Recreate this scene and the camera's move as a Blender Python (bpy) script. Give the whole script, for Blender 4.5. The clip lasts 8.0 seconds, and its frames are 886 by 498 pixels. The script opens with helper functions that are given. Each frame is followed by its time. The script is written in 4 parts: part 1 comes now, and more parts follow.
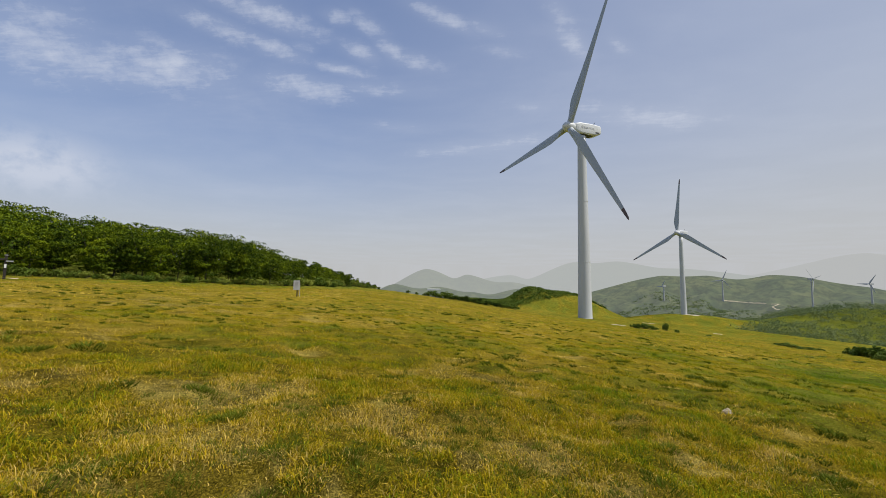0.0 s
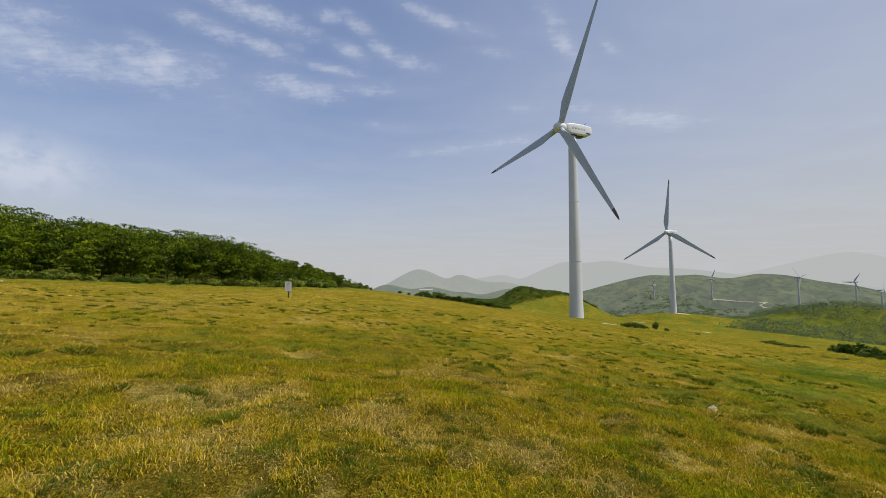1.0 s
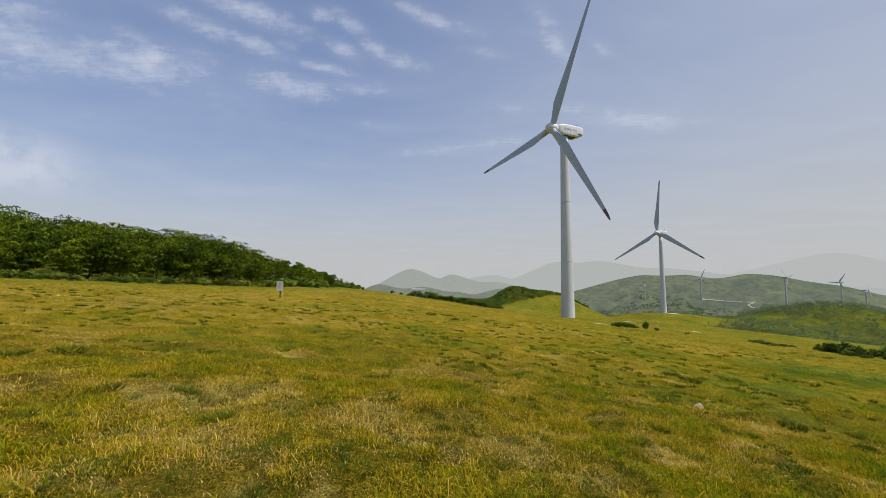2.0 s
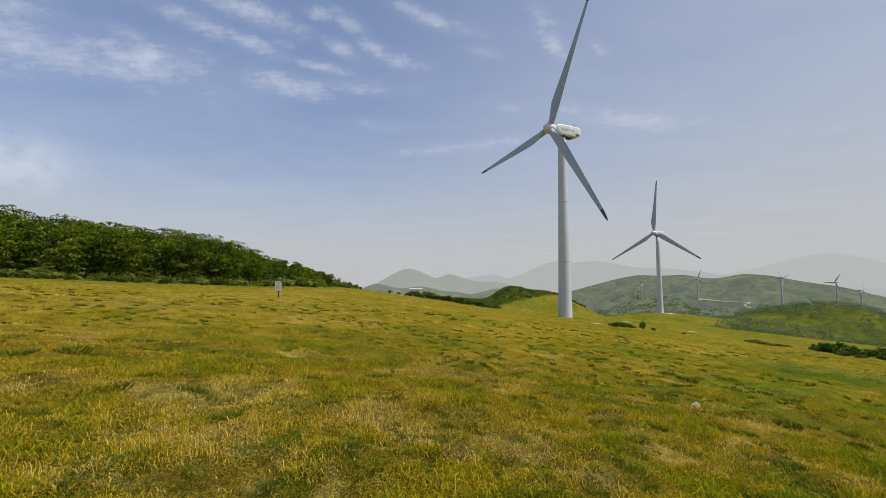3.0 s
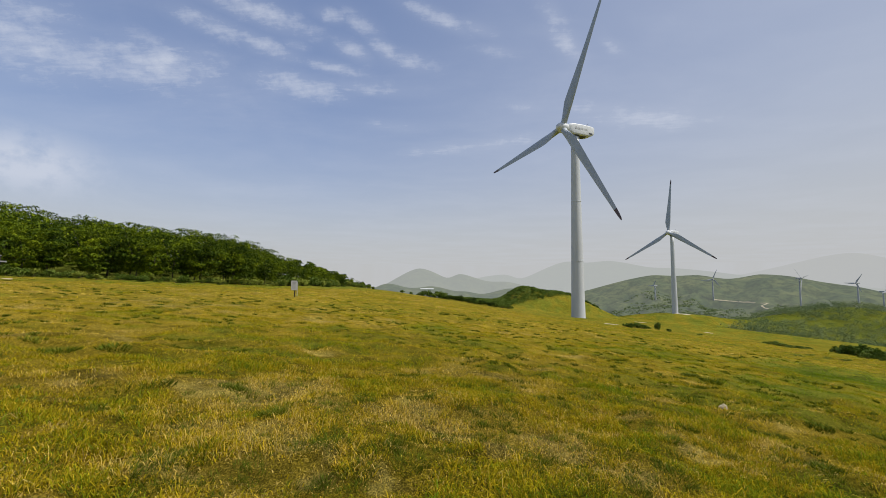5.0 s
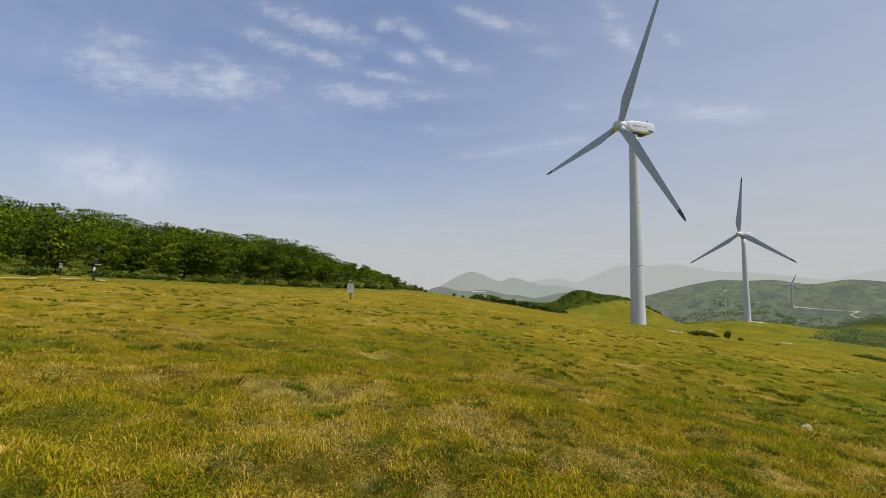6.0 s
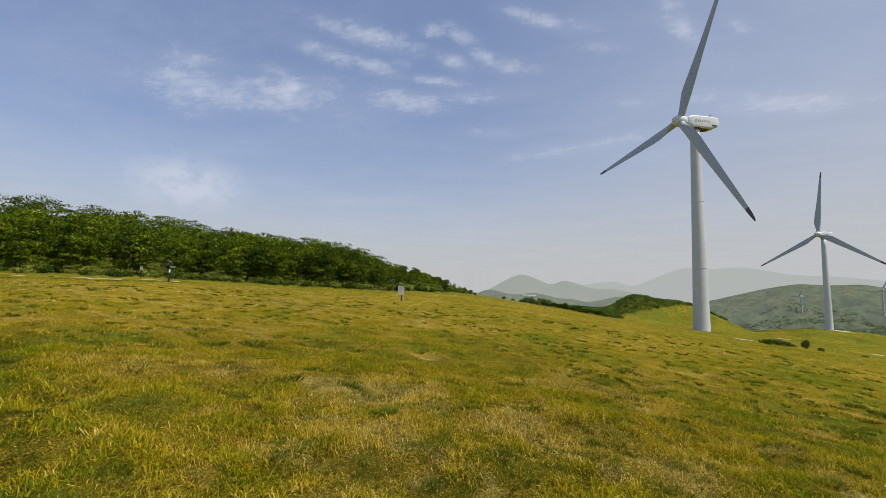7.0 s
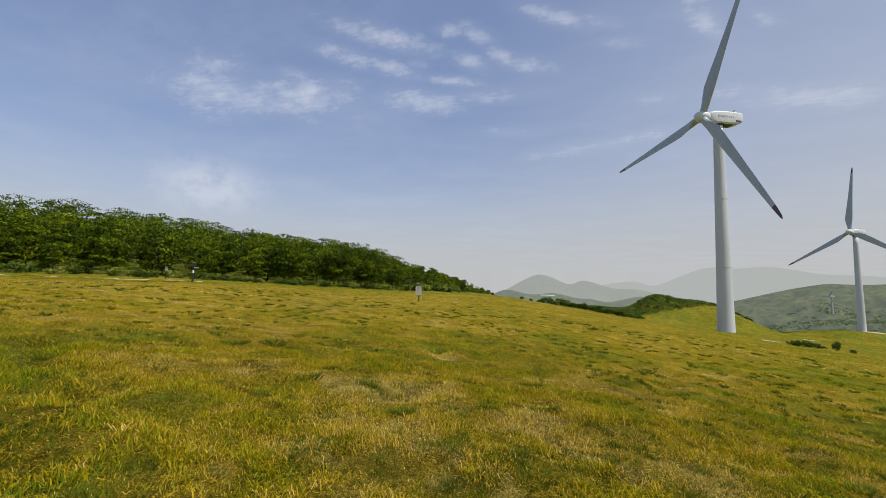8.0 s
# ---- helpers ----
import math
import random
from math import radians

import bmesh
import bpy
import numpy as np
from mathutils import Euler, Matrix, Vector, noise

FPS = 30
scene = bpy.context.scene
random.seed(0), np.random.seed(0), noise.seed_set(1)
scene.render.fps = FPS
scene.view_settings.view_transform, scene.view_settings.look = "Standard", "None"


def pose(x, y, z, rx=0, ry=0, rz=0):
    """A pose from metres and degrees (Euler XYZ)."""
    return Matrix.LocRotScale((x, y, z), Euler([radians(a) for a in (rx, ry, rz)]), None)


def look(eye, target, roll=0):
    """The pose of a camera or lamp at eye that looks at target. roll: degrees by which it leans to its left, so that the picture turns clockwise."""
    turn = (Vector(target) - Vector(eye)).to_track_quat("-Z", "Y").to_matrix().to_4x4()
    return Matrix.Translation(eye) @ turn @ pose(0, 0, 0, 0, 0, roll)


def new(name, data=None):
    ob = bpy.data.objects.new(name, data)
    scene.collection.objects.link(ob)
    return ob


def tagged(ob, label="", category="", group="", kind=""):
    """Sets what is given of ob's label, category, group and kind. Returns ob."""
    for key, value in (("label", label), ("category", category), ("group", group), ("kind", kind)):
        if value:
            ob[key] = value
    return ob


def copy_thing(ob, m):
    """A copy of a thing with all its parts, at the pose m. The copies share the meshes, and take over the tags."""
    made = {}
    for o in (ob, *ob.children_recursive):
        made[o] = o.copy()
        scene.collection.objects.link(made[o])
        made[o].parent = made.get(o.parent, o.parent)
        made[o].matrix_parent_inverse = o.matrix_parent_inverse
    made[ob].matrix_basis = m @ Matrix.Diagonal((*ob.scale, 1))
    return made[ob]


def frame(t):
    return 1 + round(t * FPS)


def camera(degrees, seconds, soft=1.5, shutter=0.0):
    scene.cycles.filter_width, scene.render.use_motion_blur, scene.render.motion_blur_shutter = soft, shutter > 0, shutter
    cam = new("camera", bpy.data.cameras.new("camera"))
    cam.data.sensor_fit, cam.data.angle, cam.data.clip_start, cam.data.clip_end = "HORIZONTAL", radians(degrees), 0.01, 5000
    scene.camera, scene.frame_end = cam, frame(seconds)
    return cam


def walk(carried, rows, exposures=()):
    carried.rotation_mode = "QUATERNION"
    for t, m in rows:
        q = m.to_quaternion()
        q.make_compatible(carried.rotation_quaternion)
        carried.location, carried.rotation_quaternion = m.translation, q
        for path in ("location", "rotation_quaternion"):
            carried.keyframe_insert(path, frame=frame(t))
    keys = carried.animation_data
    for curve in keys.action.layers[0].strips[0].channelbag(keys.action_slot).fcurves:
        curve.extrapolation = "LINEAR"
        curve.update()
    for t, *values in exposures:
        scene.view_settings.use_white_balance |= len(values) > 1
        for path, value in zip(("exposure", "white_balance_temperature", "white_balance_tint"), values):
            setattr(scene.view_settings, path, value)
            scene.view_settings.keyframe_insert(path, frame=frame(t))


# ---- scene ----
cam = camera(92.0, 8.0, soft=0.6)
PATH = [
    (0, (0.255, 0.378, 1.476), (0.007, 2.353, 1.676), 0.7),
    (0.5, (0.247, 0.316, 1.501), (0.019, 2.293, 1.699), 0.5),
    (1, (0.275, 0.281, 1.499), (0.064, 2.259, 1.7), 0.4),
    (1.5, (0.287, 0.238, 1.5), (0.096, 2.219, 1.701), 0.4),
    (3, (0.213, 0.057, 1.52), (0.049, 2.04, 1.719), 0.5),
    (3.5, (0.117, 0.026, 1.525), (-0.056, 2.009, 1.723), 0.6),
    (4, (0.038, -0.02, 1.531), (-0.142, 1.962, 1.726), 0.6),
    (5.5, (-0.103, -0.077, 1.542), (-0.401, 1.891, 1.745), 0.8),
    (6, (-0.103, -0.076, 1.574), (-0.557, 1.861, 1.783), 1.2),
    (6.5, (-0.115, -0.081, 1.571), (-0.699, 1.82, 1.786), 1.4),
    (7, (-0.123, -0.09, 1.562), (-0.797, 1.781, 1.778), 1.7),
    (7.5, (-0.127, -0.076, 1.549), (-0.857, 1.774, 1.762), 1.8),
    (8, (-0.117, -0.085, 1.559), (-0.866, 1.757, 1.773), 1.7),
]
walk(cam, [(t, look(eye, target, roll)) for t, eye, target, roll in PATH])

# light and air
SUN_POWER, SKY_STRENGTH = 4.7, 0.1
HAZE_TOP, HAZE_ALL, HAZE_COLOR, SKY_TINT = 0.25, 0.12, (5.1, 5.15, 5.2, 1), (0.84, 1.06, 1.38, 1)
PUFF = (-51.5, 11.8, 5.2, 2.6)
CLOUD_COLOR = (6.2, 6.6, 7.6, 1)
# haze colours that the far hills' own surfaces give off
FAR_HAZE_GLOW, MOUNT_HAZE_GLOW, PALE_HAZE_GLOW, PALEST_HAZE_GLOW = (0.33, 0.36, 0.33), (0.42, 0.44, 0.42), (0.46, 0.48, 0.47), (0.49, 0.50, 0.50)
# streaks of cirrus: centre, half-length, half-width, turn in degrees, density
CLOUD_ROWS = [
    (-1.899, 1.534, 0.16, 0.259, 54.3, 1), (-1.726, 1.656, 0.176, 0.177, 55.8, 1), (-1.47, 1.698, 0.158, 0.161, 8.2, 1),
    (-1.677, 1.302, 0.116, 0.082, 7.9, 0.8), (-0.83, 1.382, 0.13, 0.057, 45.1, 1), (-1.054, 1.43, 0.098, 0.056, 54.7, 0.8),
    (-0.924, 1.576, 0.104, 0.052, 53.6, 0.8), (-0.926, 1.948, 0.146, 0.101, 33.6, 1), (-0.696, 1.783, 0.088, 0.041, 33.6, 0.8),
    (-0.194, 1.464, 0.091, 0.032, 44.1, 1), (-0.575, 1.423, 0.04, 0.034, 22.8, 0.8), (-0.485, 1.477, 0.059, 0.036, 62.8, 0.8),
    (-0.569, 1.65, 0.059, 0.043, 65.5, 0.9), (-0.438, 1.653, 0.061, 0.033, 75.7, 0.9),
]
# thinner flecks of the same layer
FLECK_ROWS = [
    (-0.344, 1.759, 0.081, 0.053, 34.7, 0.75), (-0.792, 1.59, 0.034, 0.035, 40.3, 0.6), (-0.625, 1.98, 0.151, 0.061, 15.0, 0.6),
    (0.231, 1.495, 0.076, 0.029, 62.4, 0.7), (0.318, 1.693, 0.111, 0.034, 59.3, 0.9), (0.496, 1.712, 0.055, 0.024, 51.5, 0.5),
    (0.029, 1.708, 0.057, 0.032, 21.2, 0.6), (-0.053, 1.541, 0.065, 0.031, 36.5, 0.6), (0.588, 2.321, 0.139, 0.065, 18.8, 0.6),
    (0.887, 2.488, 0.221, 0.103, 16.4, 0.95), (1.292, 2.55, 0.215, 0.078, 11.4, 0.35), (-0.386, 2.95, 0.196, 0.08, -15.1, 0.55),
    (0.048, 2.819, 0.258, 0.085, -18.1, 0.55), (-0.598, 2.475, 0.122, 0.072, 24.9, 0.5), (0.176, 2.259, 0.069, 0.046, 35.0, 0.45),
]

# ---------------------------------------------------------------- world, sun
SUN_AZ, SUN_EL = 97.0, 60.0          # degrees: from +y towards +x, above the horizon

world = bpy.data.worlds.new("sky")
scene.world = world
world.use_nodes = True
wt = world.node_tree
wt.nodes.clear()


def wnode(kind, **props):
    n = wt.nodes.new(kind)
    for key, value in props.items():
        if key == "op":
            n.operation = value
        elif key == "blend":
            n.data_type, n.blend_type = "RGBA", value
    return n


def wmath(op, a, b=None, c=None, clamp=False):
    n = wt.nodes.new("ShaderNodeMath")
    n.operation, n.use_clamp = op, clamp
    for i, v in enumerate((a, b, c)):
        if v is None:
            continue
        if isinstance(v, (int, float)):
            n.inputs[i].default_value = v
        else:
            wt.links.new(v, n.inputs[i])
    return n.outputs[0]


def wmix(fac, a, b):
    n = wt.nodes.new("ShaderNodeMix")
    n.data_type = "RGBA"
    for sock, v in ((n.inputs[0], fac), (n.inputs[6], a), (n.inputs[7], b)):
        if isinstance(v, (int, float, tuple)):
            sock.default_value = v
        else:
            wt.links.new(v, sock)
    return n.outputs[2]


sky = wt.nodes.new("ShaderNodeTexSky")
sky.sky_type = "NISHITA"
sky.sun_disc = False
sky.sun_elevation, sky.sun_rotation = radians(SUN_EL), radians(SUN_AZ)
sky.altitude, sky.air_density, sky.dust_density, sky.ozone_density = 900, 1.15, 0.8, 2.5

coord = wt.nodes.new("ShaderNodeTexCoord")
sep = wt.nodes.new("ShaderNodeSeparateXYZ")
wt.links.new(coord.outputs["Generated"], sep.inputs[0])
dx, dy, dz = sep.outputs
up = wmath("MAXIMUM", dz, 0.0)
# summer haze, thick at the horizon and thinning upwards
width = wmath("ADD", wmath("MULTIPLY", dx, 0.045), HAZE_TOP)
fall = wmath("POWER", wmath("DIVIDE", up, width), 2.6)
side = wmath("ADD", wmath("MULTIPLY", wmath("ADD", dx, 0.36, clamp=True), 0.42), HAZE_ALL)
haze = wmath("ADD", wmath("DIVIDE", wmath("SUBTRACT", 1.0, side), wmath("ADD", fall, 1.0)), side, clamp=True)
tint = wt.nodes.new("ShaderNodeMix")
tint.data_type, tint.blend_type = "RGBA", "MULTIPLY"
tint.inputs[0].default_value = 1.0
wt.links.new(sky.outputs[0], tint.inputs[6])
tint.inputs[7].default_value = SKY_TINT
hazy = wmix(haze, tint.outputs[2], HAZE_COLOR)
# thin cirrus on a high flat layer
zz = wmath("MAXIMUM", dz, 0.06)
comb = wt.nodes.new("ShaderNodeCombineXYZ")
px = wmath("DIVIDE", dx, zz)
py = wmath("DIVIDE", dy, zz)
wt.links.new(px, comb.inputs[0])
wt.links.new(py, comb.inputs[1])


def wnoise(scale, detail, rough, stretch, turn, distort=0.0):
    m = wt.nodes.new("ShaderNodeMapping")
    m.inputs["Rotation"].default_value = (0, 0, radians(turn))
    m.inputs["Scale"].default_value = stretch
    wt.links.new(comb.outputs[0], m.inputs[0])
    n = wt.nodes.new("ShaderNodeTexNoise")
    n.inputs["Scale"].default_value = scale
    n.inputs["Detail"].default_value = detail
    n.inputs["Roughness"].default_value = rough
    n.inputs["Distortion"].default_value = distort
    wt.links.new(m.outputs[0], n.inputs["Vector"])
    return n.outputs[0]


def cloud_mask(cx, cy, rx, ry, turn):
    a = radians(turn)
    ux = wmath("SUBTRACT", px, cx)
    uy = wmath("SUBTRACT", py, cy)
    a1 = wmath("DIVIDE", wmath("ADD", wmath("MULTIPLY", ux, math.cos(a)), wmath("MULTIPLY", uy, math.sin(a))), rx)
    a2 = wmath("DIVIDE", wmath("SUBTRACT", wmath("MULTIPLY", uy, math.cos(a)), wmath("MULTIPLY", ux, math.sin(a))), ry)
    d2 = wmath("ADD", wmath("MULTIPLY", a1, a1), wmath("MULTIPLY", a2, a2))
    return wmath("POWER", 2.718, wmath("MULTIPLY", d2, -1.0))


total = None
for cx, cy, rx, ry, turn, weight in CLOUD_ROWS + FLECK_ROWS:
    m = wmath("MULTIPLY", cloud_mask(cx, cy, rx * 1.5, ry * 1.3, turn), weight)
    total = m if total is None else wmath("MAXIMUM", total, m)
plane = wnoise(7.0, 8, 0.68, (0.8, 2.6, 1.0), 48, 0.5)
puffs = wt.nodes.new("ShaderNodeTexNoise")
puffs.inputs["Scale"].default_value, puffs.inputs["Detail"].default_value, puffs.inputs["Roughness"].default_value = 24.0, 7, 0.64
slant = wt.nodes.new("ShaderNodeMapping")
slant.inputs["Rotation"].default_value, slant.inputs["Scale"].default_value = (0, radians(-22), 0), (1.0, 1.0, 1.25)
wt.links.new(coord.outputs["Generated"], slant.inputs[0])
wt.links.new(slant.outputs[0], puffs.inputs["Vector"])


def puff_mask(az, el, wide, high):
    """A rounded cloud low in the sky, by bearing, height and half-sizes in degrees."""
    a, e = radians(az), radians(el)
    across = wmath("SUBTRACT", wmath("MULTIPLY", dx, math.cos(a)), wmath("MULTIPLY", dy, math.sin(a)))
    rise = wmath("SUBTRACT", dz, math.sin(e))
    u, v = wmath("DIVIDE", across, radians(wide)), wmath("DIVIDE", rise, radians(high))
    ahead = wmath("GREATER_THAN", wmath("ADD", wmath("MULTIPLY", dx, math.sin(a)), wmath("MULTIPLY", dy, math.cos(a))), 0.0)
    return wmath("MULTIPLY", wmath("POWER", 2.718, wmath("MULTIPLY", wmath("ADD", wmath("MULTIPLY", u, u), wmath("MULTIPLY", v, v)), -1.0)), ahead)


puff = puff_mask(*PUFF)
wisp = wmath("MULTIPLY", wmath("ADD", wmath("MULTIPLY", plane, 1.1), wmath("MULTIPLY", puffs.outputs[0], 1.3)), 1 / 2.4)
broad = wnoise(0.9, 4, 0.55, (1.0, 1.4, 1.0), 30, 0.3)
faint = wmath("MULTIPLY", wmath("SUBTRACT", broad, 0.40), 1.3, clamp=True)
ragged = wmath("ADD", wmath("MULTIPLY", wmath("SUBTRACT", wisp, 0.5), 5.0), wmath("SUBTRACT", total, 0.36))
core = wmath("MULTIPLY", wmath("MULTIPLY", ragged, 0.52, clamp=True), wmath("MULTIPLY", total, 2.5, clamp=True))
veil = wmath("ADD", wmath("MULTIPLY", total, 0.27), wmath("MULTIPLY", faint, wmath("MULTIPLY", wisp, 0.95)))
billow = wmath("MULTIPLY", wmath("ADD", wmath("MULTIPLY", wmath("SUBTRACT", puffs.outputs[0], 0.5), 3.0), 0.85, clamp=True), wmath("MULTIPLY", puff, 1.2, clamp=True))
cover = wmath("MAXIMUM", wmath("ADD", core, veil, clamp=True), billow)
cloudy = wmix(wmath("MULTIPLY", cover, 0.72), hazy, CLOUD_COLOR)
back = wt.nodes.new("ShaderNodeBackground")
back.inputs["Strength"].default_value = SKY_STRENGTH
wt.links.new(cloudy, back.inputs["Color"])
wout = wt.nodes.new("ShaderNodeOutputWorld")
wt.links.new(back.outputs[0], wout.inputs["Surface"])

sun = new("sun", bpy.data.lights.new("sun", "SUN"))
sun.data.energy, sun.data.angle, sun.data.color = SUN_POWER, radians(1.2), (1.0, 0.95, 0.88)
sa, se = radians(SUN_AZ), radians(SUN_EL)
sun_way = Vector((math.sin(sa) * math.cos(se), math.cos(sa) * math.cos(se), math.sin(se)))
sun.matrix_world = look(sun_way * 200, (0, 0, 0))


# ---------------------------------------------------------------- materials
def material(name):
    m = bpy.data.materials.new(name)
    m.use_nodes = True
    return m, m.node_tree, m.node_tree.nodes["Principled BSDF"]


def tex_noise(nt, scale, detail=4, rough=0.55, where="Position", stretch=None):
    if where == "Position":
        src = nt.nodes.new("ShaderNodeNewGeometry").outputs["Position"]
    else:
        src = nt.nodes.new("ShaderNodeTexCoord").outputs[where]
    if stretch:
        mp = nt.nodes.new("ShaderNodeMapping")
        mp.inputs["Scale"].default_value = stretch
        nt.links.new(src, mp.inputs[0])
        src = mp.outputs[0]
    n = nt.nodes.new("ShaderNodeTexNoise")
    n.inputs["Scale"].default_value, n.inputs["Detail"].default_value, n.inputs["Roughness"].default_value = scale, detail, rough
    nt.links.new(src, n.inputs["Vector"])
    return n.outputs[0]


def ramp(nt, fac, stops):
    n = nt.nodes.new("ShaderNodeValToRGB")
    el = n.color_ramp.elements
    el[0].position, el[0].color = stops[0][0], (*stops[0][1], 1)
    el[1].position, el[1].color = stops[-1][0], (*stops[-1][1], 1)
    for p, c in stops[1:-1]:
        e = el.new(p)
        e.color = (*c, 1)
    nt.links.new(fac, n.inputs[0])
    return n.outputs[0]


def mix(nt, fac, a, b, blend="MIX"):
    n = nt.nodes.new("ShaderNodeMix")
    n.data_type, n.blend_type = "RGBA", blend
    for sock, v in ((n.inputs[0], fac), (n.inputs[6], a), (n.inputs[7], b)):
        if isinstance(v, (int, float)):
            sock.default_value = v
        elif isinstance(v, tuple):
            sock.default_value = (*v, 1)
        else:
            nt.links.new(v, sock)
    return n.outputs[2]


def bump(nt, bsdf, height, strength, dist):
    n = nt.nodes.new("ShaderNodeBump")
    n.inputs["Strength"].default_value, n.inputs["Distance"].default_value = strength, dist
    nt.links.new(height, n.inputs["Height"])
    nt.links.new(n.outputs[0], bsdf.inputs["Normal"])


def painted(name, color, rough=0.45, metal=0.0, dirt=0.12, scale=0.4, stretch=(1, 1, 0.25)):
    """Coated or painted surface with faint streaks of dirt and a fine relief."""
    m, nt, b = material(name)
    n1 = tex_noise(nt, scale, 5, 0.6, "Object", stretch)
    n2 = tex_noise(nt, scale * 9, 3, 0.5, "Object")
    dark = tuple(c * (1 - dirt * 2) for c in color)
    c1 = ramp(nt, n1, [(0.35, dark), (0.62, color)])
    nt.links.new(mix(nt, n2, c1, tuple(c * 0.94 for c in color)), b.inputs["Base Color"])
    b.inputs["Roughness"].default_value, b.inputs["Metallic"].default_value = rough, metal
    bump(nt, b, n2, 0.08, 0.02)
    return m


def leafy(name, stops, trans=0.3, patch=0.25):
    """Leaves or blades: colour by leaf and by patch, part of the light shines through."""
    m, nt, b = material(name)
    isl = nt.nodes.new("ShaderNodeNewGeometry").outputs["Random Per Island"]
    pat = tex_noise(nt, patch, 3, 0.6)
    ave = nt.nodes.new("ShaderNodeMath")
    ave.operation = "MULTIPLY_ADD"
    nt.links.new(isl, ave.inputs[0])
    ave.inputs[1].default_value = 0.38
    half = nt.nodes.new("ShaderNodeMath")
    half.operation = "MULTIPLY_ADD"
    nt.links.new(pat, half.inputs[0])
    half.inputs[1].default_value, half.inputs[2].default_value = 1.5, -0.44
    nt.links.new(half.outputs[0], ave.inputs[2])
    col = ramp(nt, ave.outputs[0], stops)
    nt.links.new(col, b.inputs["Base Color"])
    b.inputs["Roughness"].default_value = 0.6
    b.inputs["Specular IOR Level"].default_value = 0.05
    tr = nt.nodes.new("ShaderNodeBsdfTranslucent")
    nt.links.new(col, tr.inputs["Color"])
    ms = nt.nodes.new("ShaderNodeMixShader")
    ms.inputs[0].default_value = trans
    nt.links.new(b.outputs[0], ms.inputs[1])
    nt.links.new(tr.outputs[0], ms.inputs[2])
    nt.links.new(ms.outputs[0], nt.nodes["Material Output"].inputs["Surface"])
    return m


def dry_color(nt, bright):
    """Meadow colour out of the stored dryness, with drift at two scales."""
    at = nt.nodes.new("ShaderNodeAttribute")
    at.attribute_name = "dry"
    big = tex_noise(nt, 0.35, 4, 0.6)
    add = nt.nodes.new("ShaderNodeMath")
    add.operation = "MULTIPLY_ADD"
    nt.links.new(big, add.inputs[0])
    add.inputs[1].default_value = 0.35
    sub = nt.nodes.new("ShaderNodeMath")
    sub.operation = "SUBTRACT"
    nt.links.new(at.outputs["Fac"], sub.inputs[0])
    sub.inputs[1].default_value = 0.175
    nt.links.new(sub.outputs[0], add.inputs[2])
    s = [(0.0, (0.10, 0.16, 0.010)), (0.22, (0.165, 0.205, 0.010)), (0.45, (0.26, 0.22, 0.007)), (0.68, (0.36, 0.255, 0.011)), (0.86, (0.41, 0.29, 0.035)), (1.0, (0.46, 0.34, 0.09))]
    return ramp(nt, add.outputs[0], [(p, tuple(c * bright for c in col)) for p, col in s])


def make_grass_material():
    m, nt, b = material("meadow_grass")
    col = dry_color(nt, 1.25)
    isl = nt.nodes.new("ShaderNodeNewGeometry").outputs["Random Per Island"]
    vary = ramp(nt, isl, [(0.0, (0.5, 0.55, 0.5)), (0.5, (1.0, 1.0, 1.0)), (0.85, (1.25, 1.25, 1.2)), (1.0, (1.4, 1.38, 1.35))])
    col = mix(nt, 1.0, col, vary, "MULTIPLY")
    nt.links.new(col, b.inputs["Base Color"])
    b.inputs["Roughness"].default_value, b.inputs["Specular IOR Level"].default_value = 0.8, 0.0
    tr = nt.nodes.new("ShaderNodeBsdfTranslucent")
    nt.links.new(col, tr.inputs["Color"])
    ms = nt.nodes.new("ShaderNodeMixShader")
    ms.inputs[0].default_value = 0.35
    nt.links.new(b.outputs[0], ms.inputs[1])
    nt.links.new(tr.outputs[0], ms.inputs[2])
    nt.links.new(ms.outputs[0], nt.nodes["Material Output"].inputs["Surface"])
    return m


def make_ground_material():
    m, nt, b = material("meadow_soil")
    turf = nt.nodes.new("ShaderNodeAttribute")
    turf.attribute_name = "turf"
    # near soil is darkened for shade between blades; turf beyond is greyed for haze
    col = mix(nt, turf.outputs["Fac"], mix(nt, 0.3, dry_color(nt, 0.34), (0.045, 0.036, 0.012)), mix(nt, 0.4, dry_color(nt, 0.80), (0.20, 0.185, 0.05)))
    fine = tex_noise(nt, 14, 6, 0.7)
    mid = tex_noise(nt, 1.3, 5, 0.65)
    col = mix(nt, 1.0, col, ramp(nt, fine, [(0.3, (0.45, 0.45, 0.42)), (0.7, (1.25, 1.2, 1.15))]), "MULTIPLY")
    col = mix(nt, 1.0, col, ramp(nt, mid, [(0.34, (0.5, 0.52, 0.48)), (0.5, (1.0, 1.0, 1.0)), (0.66, (1.25, 1.22, 1.15))]), "MULTIPLY")
    nt.links.new(col, b.inputs["Base Color"])
    b.inputs["Roughness"].default_value, b.inputs["Specular IOR Level"].default_value = 0.95, 0.0
    mat = tex_noise(nt, 75, 3, 0.6, "Position", (1.0, 0.6, 1.0))
    col = mix(nt, 1.0, col, ramp(nt, mat, [(0.36, (0.32, 0.34, 0.3)), (0.5, (0.85, 0.85, 0.85)), (0.66, (1.75, 1.7, 1.5))]), "MULTIPLY")
    wide = tex_noise(nt, 0.07, 5, 0.65)
    col = mix(nt, 1.0, col, ramp(nt, wide, [(0.33, (0.74, 0.8, 0.7)), (0.66, (1.16, 1.12, 1.1))]), "MULTIPLY")
    nt.links.new(col, b.inputs["Base Color"])
    bump(nt, b, fine, 0.8, 0.06)
    return m


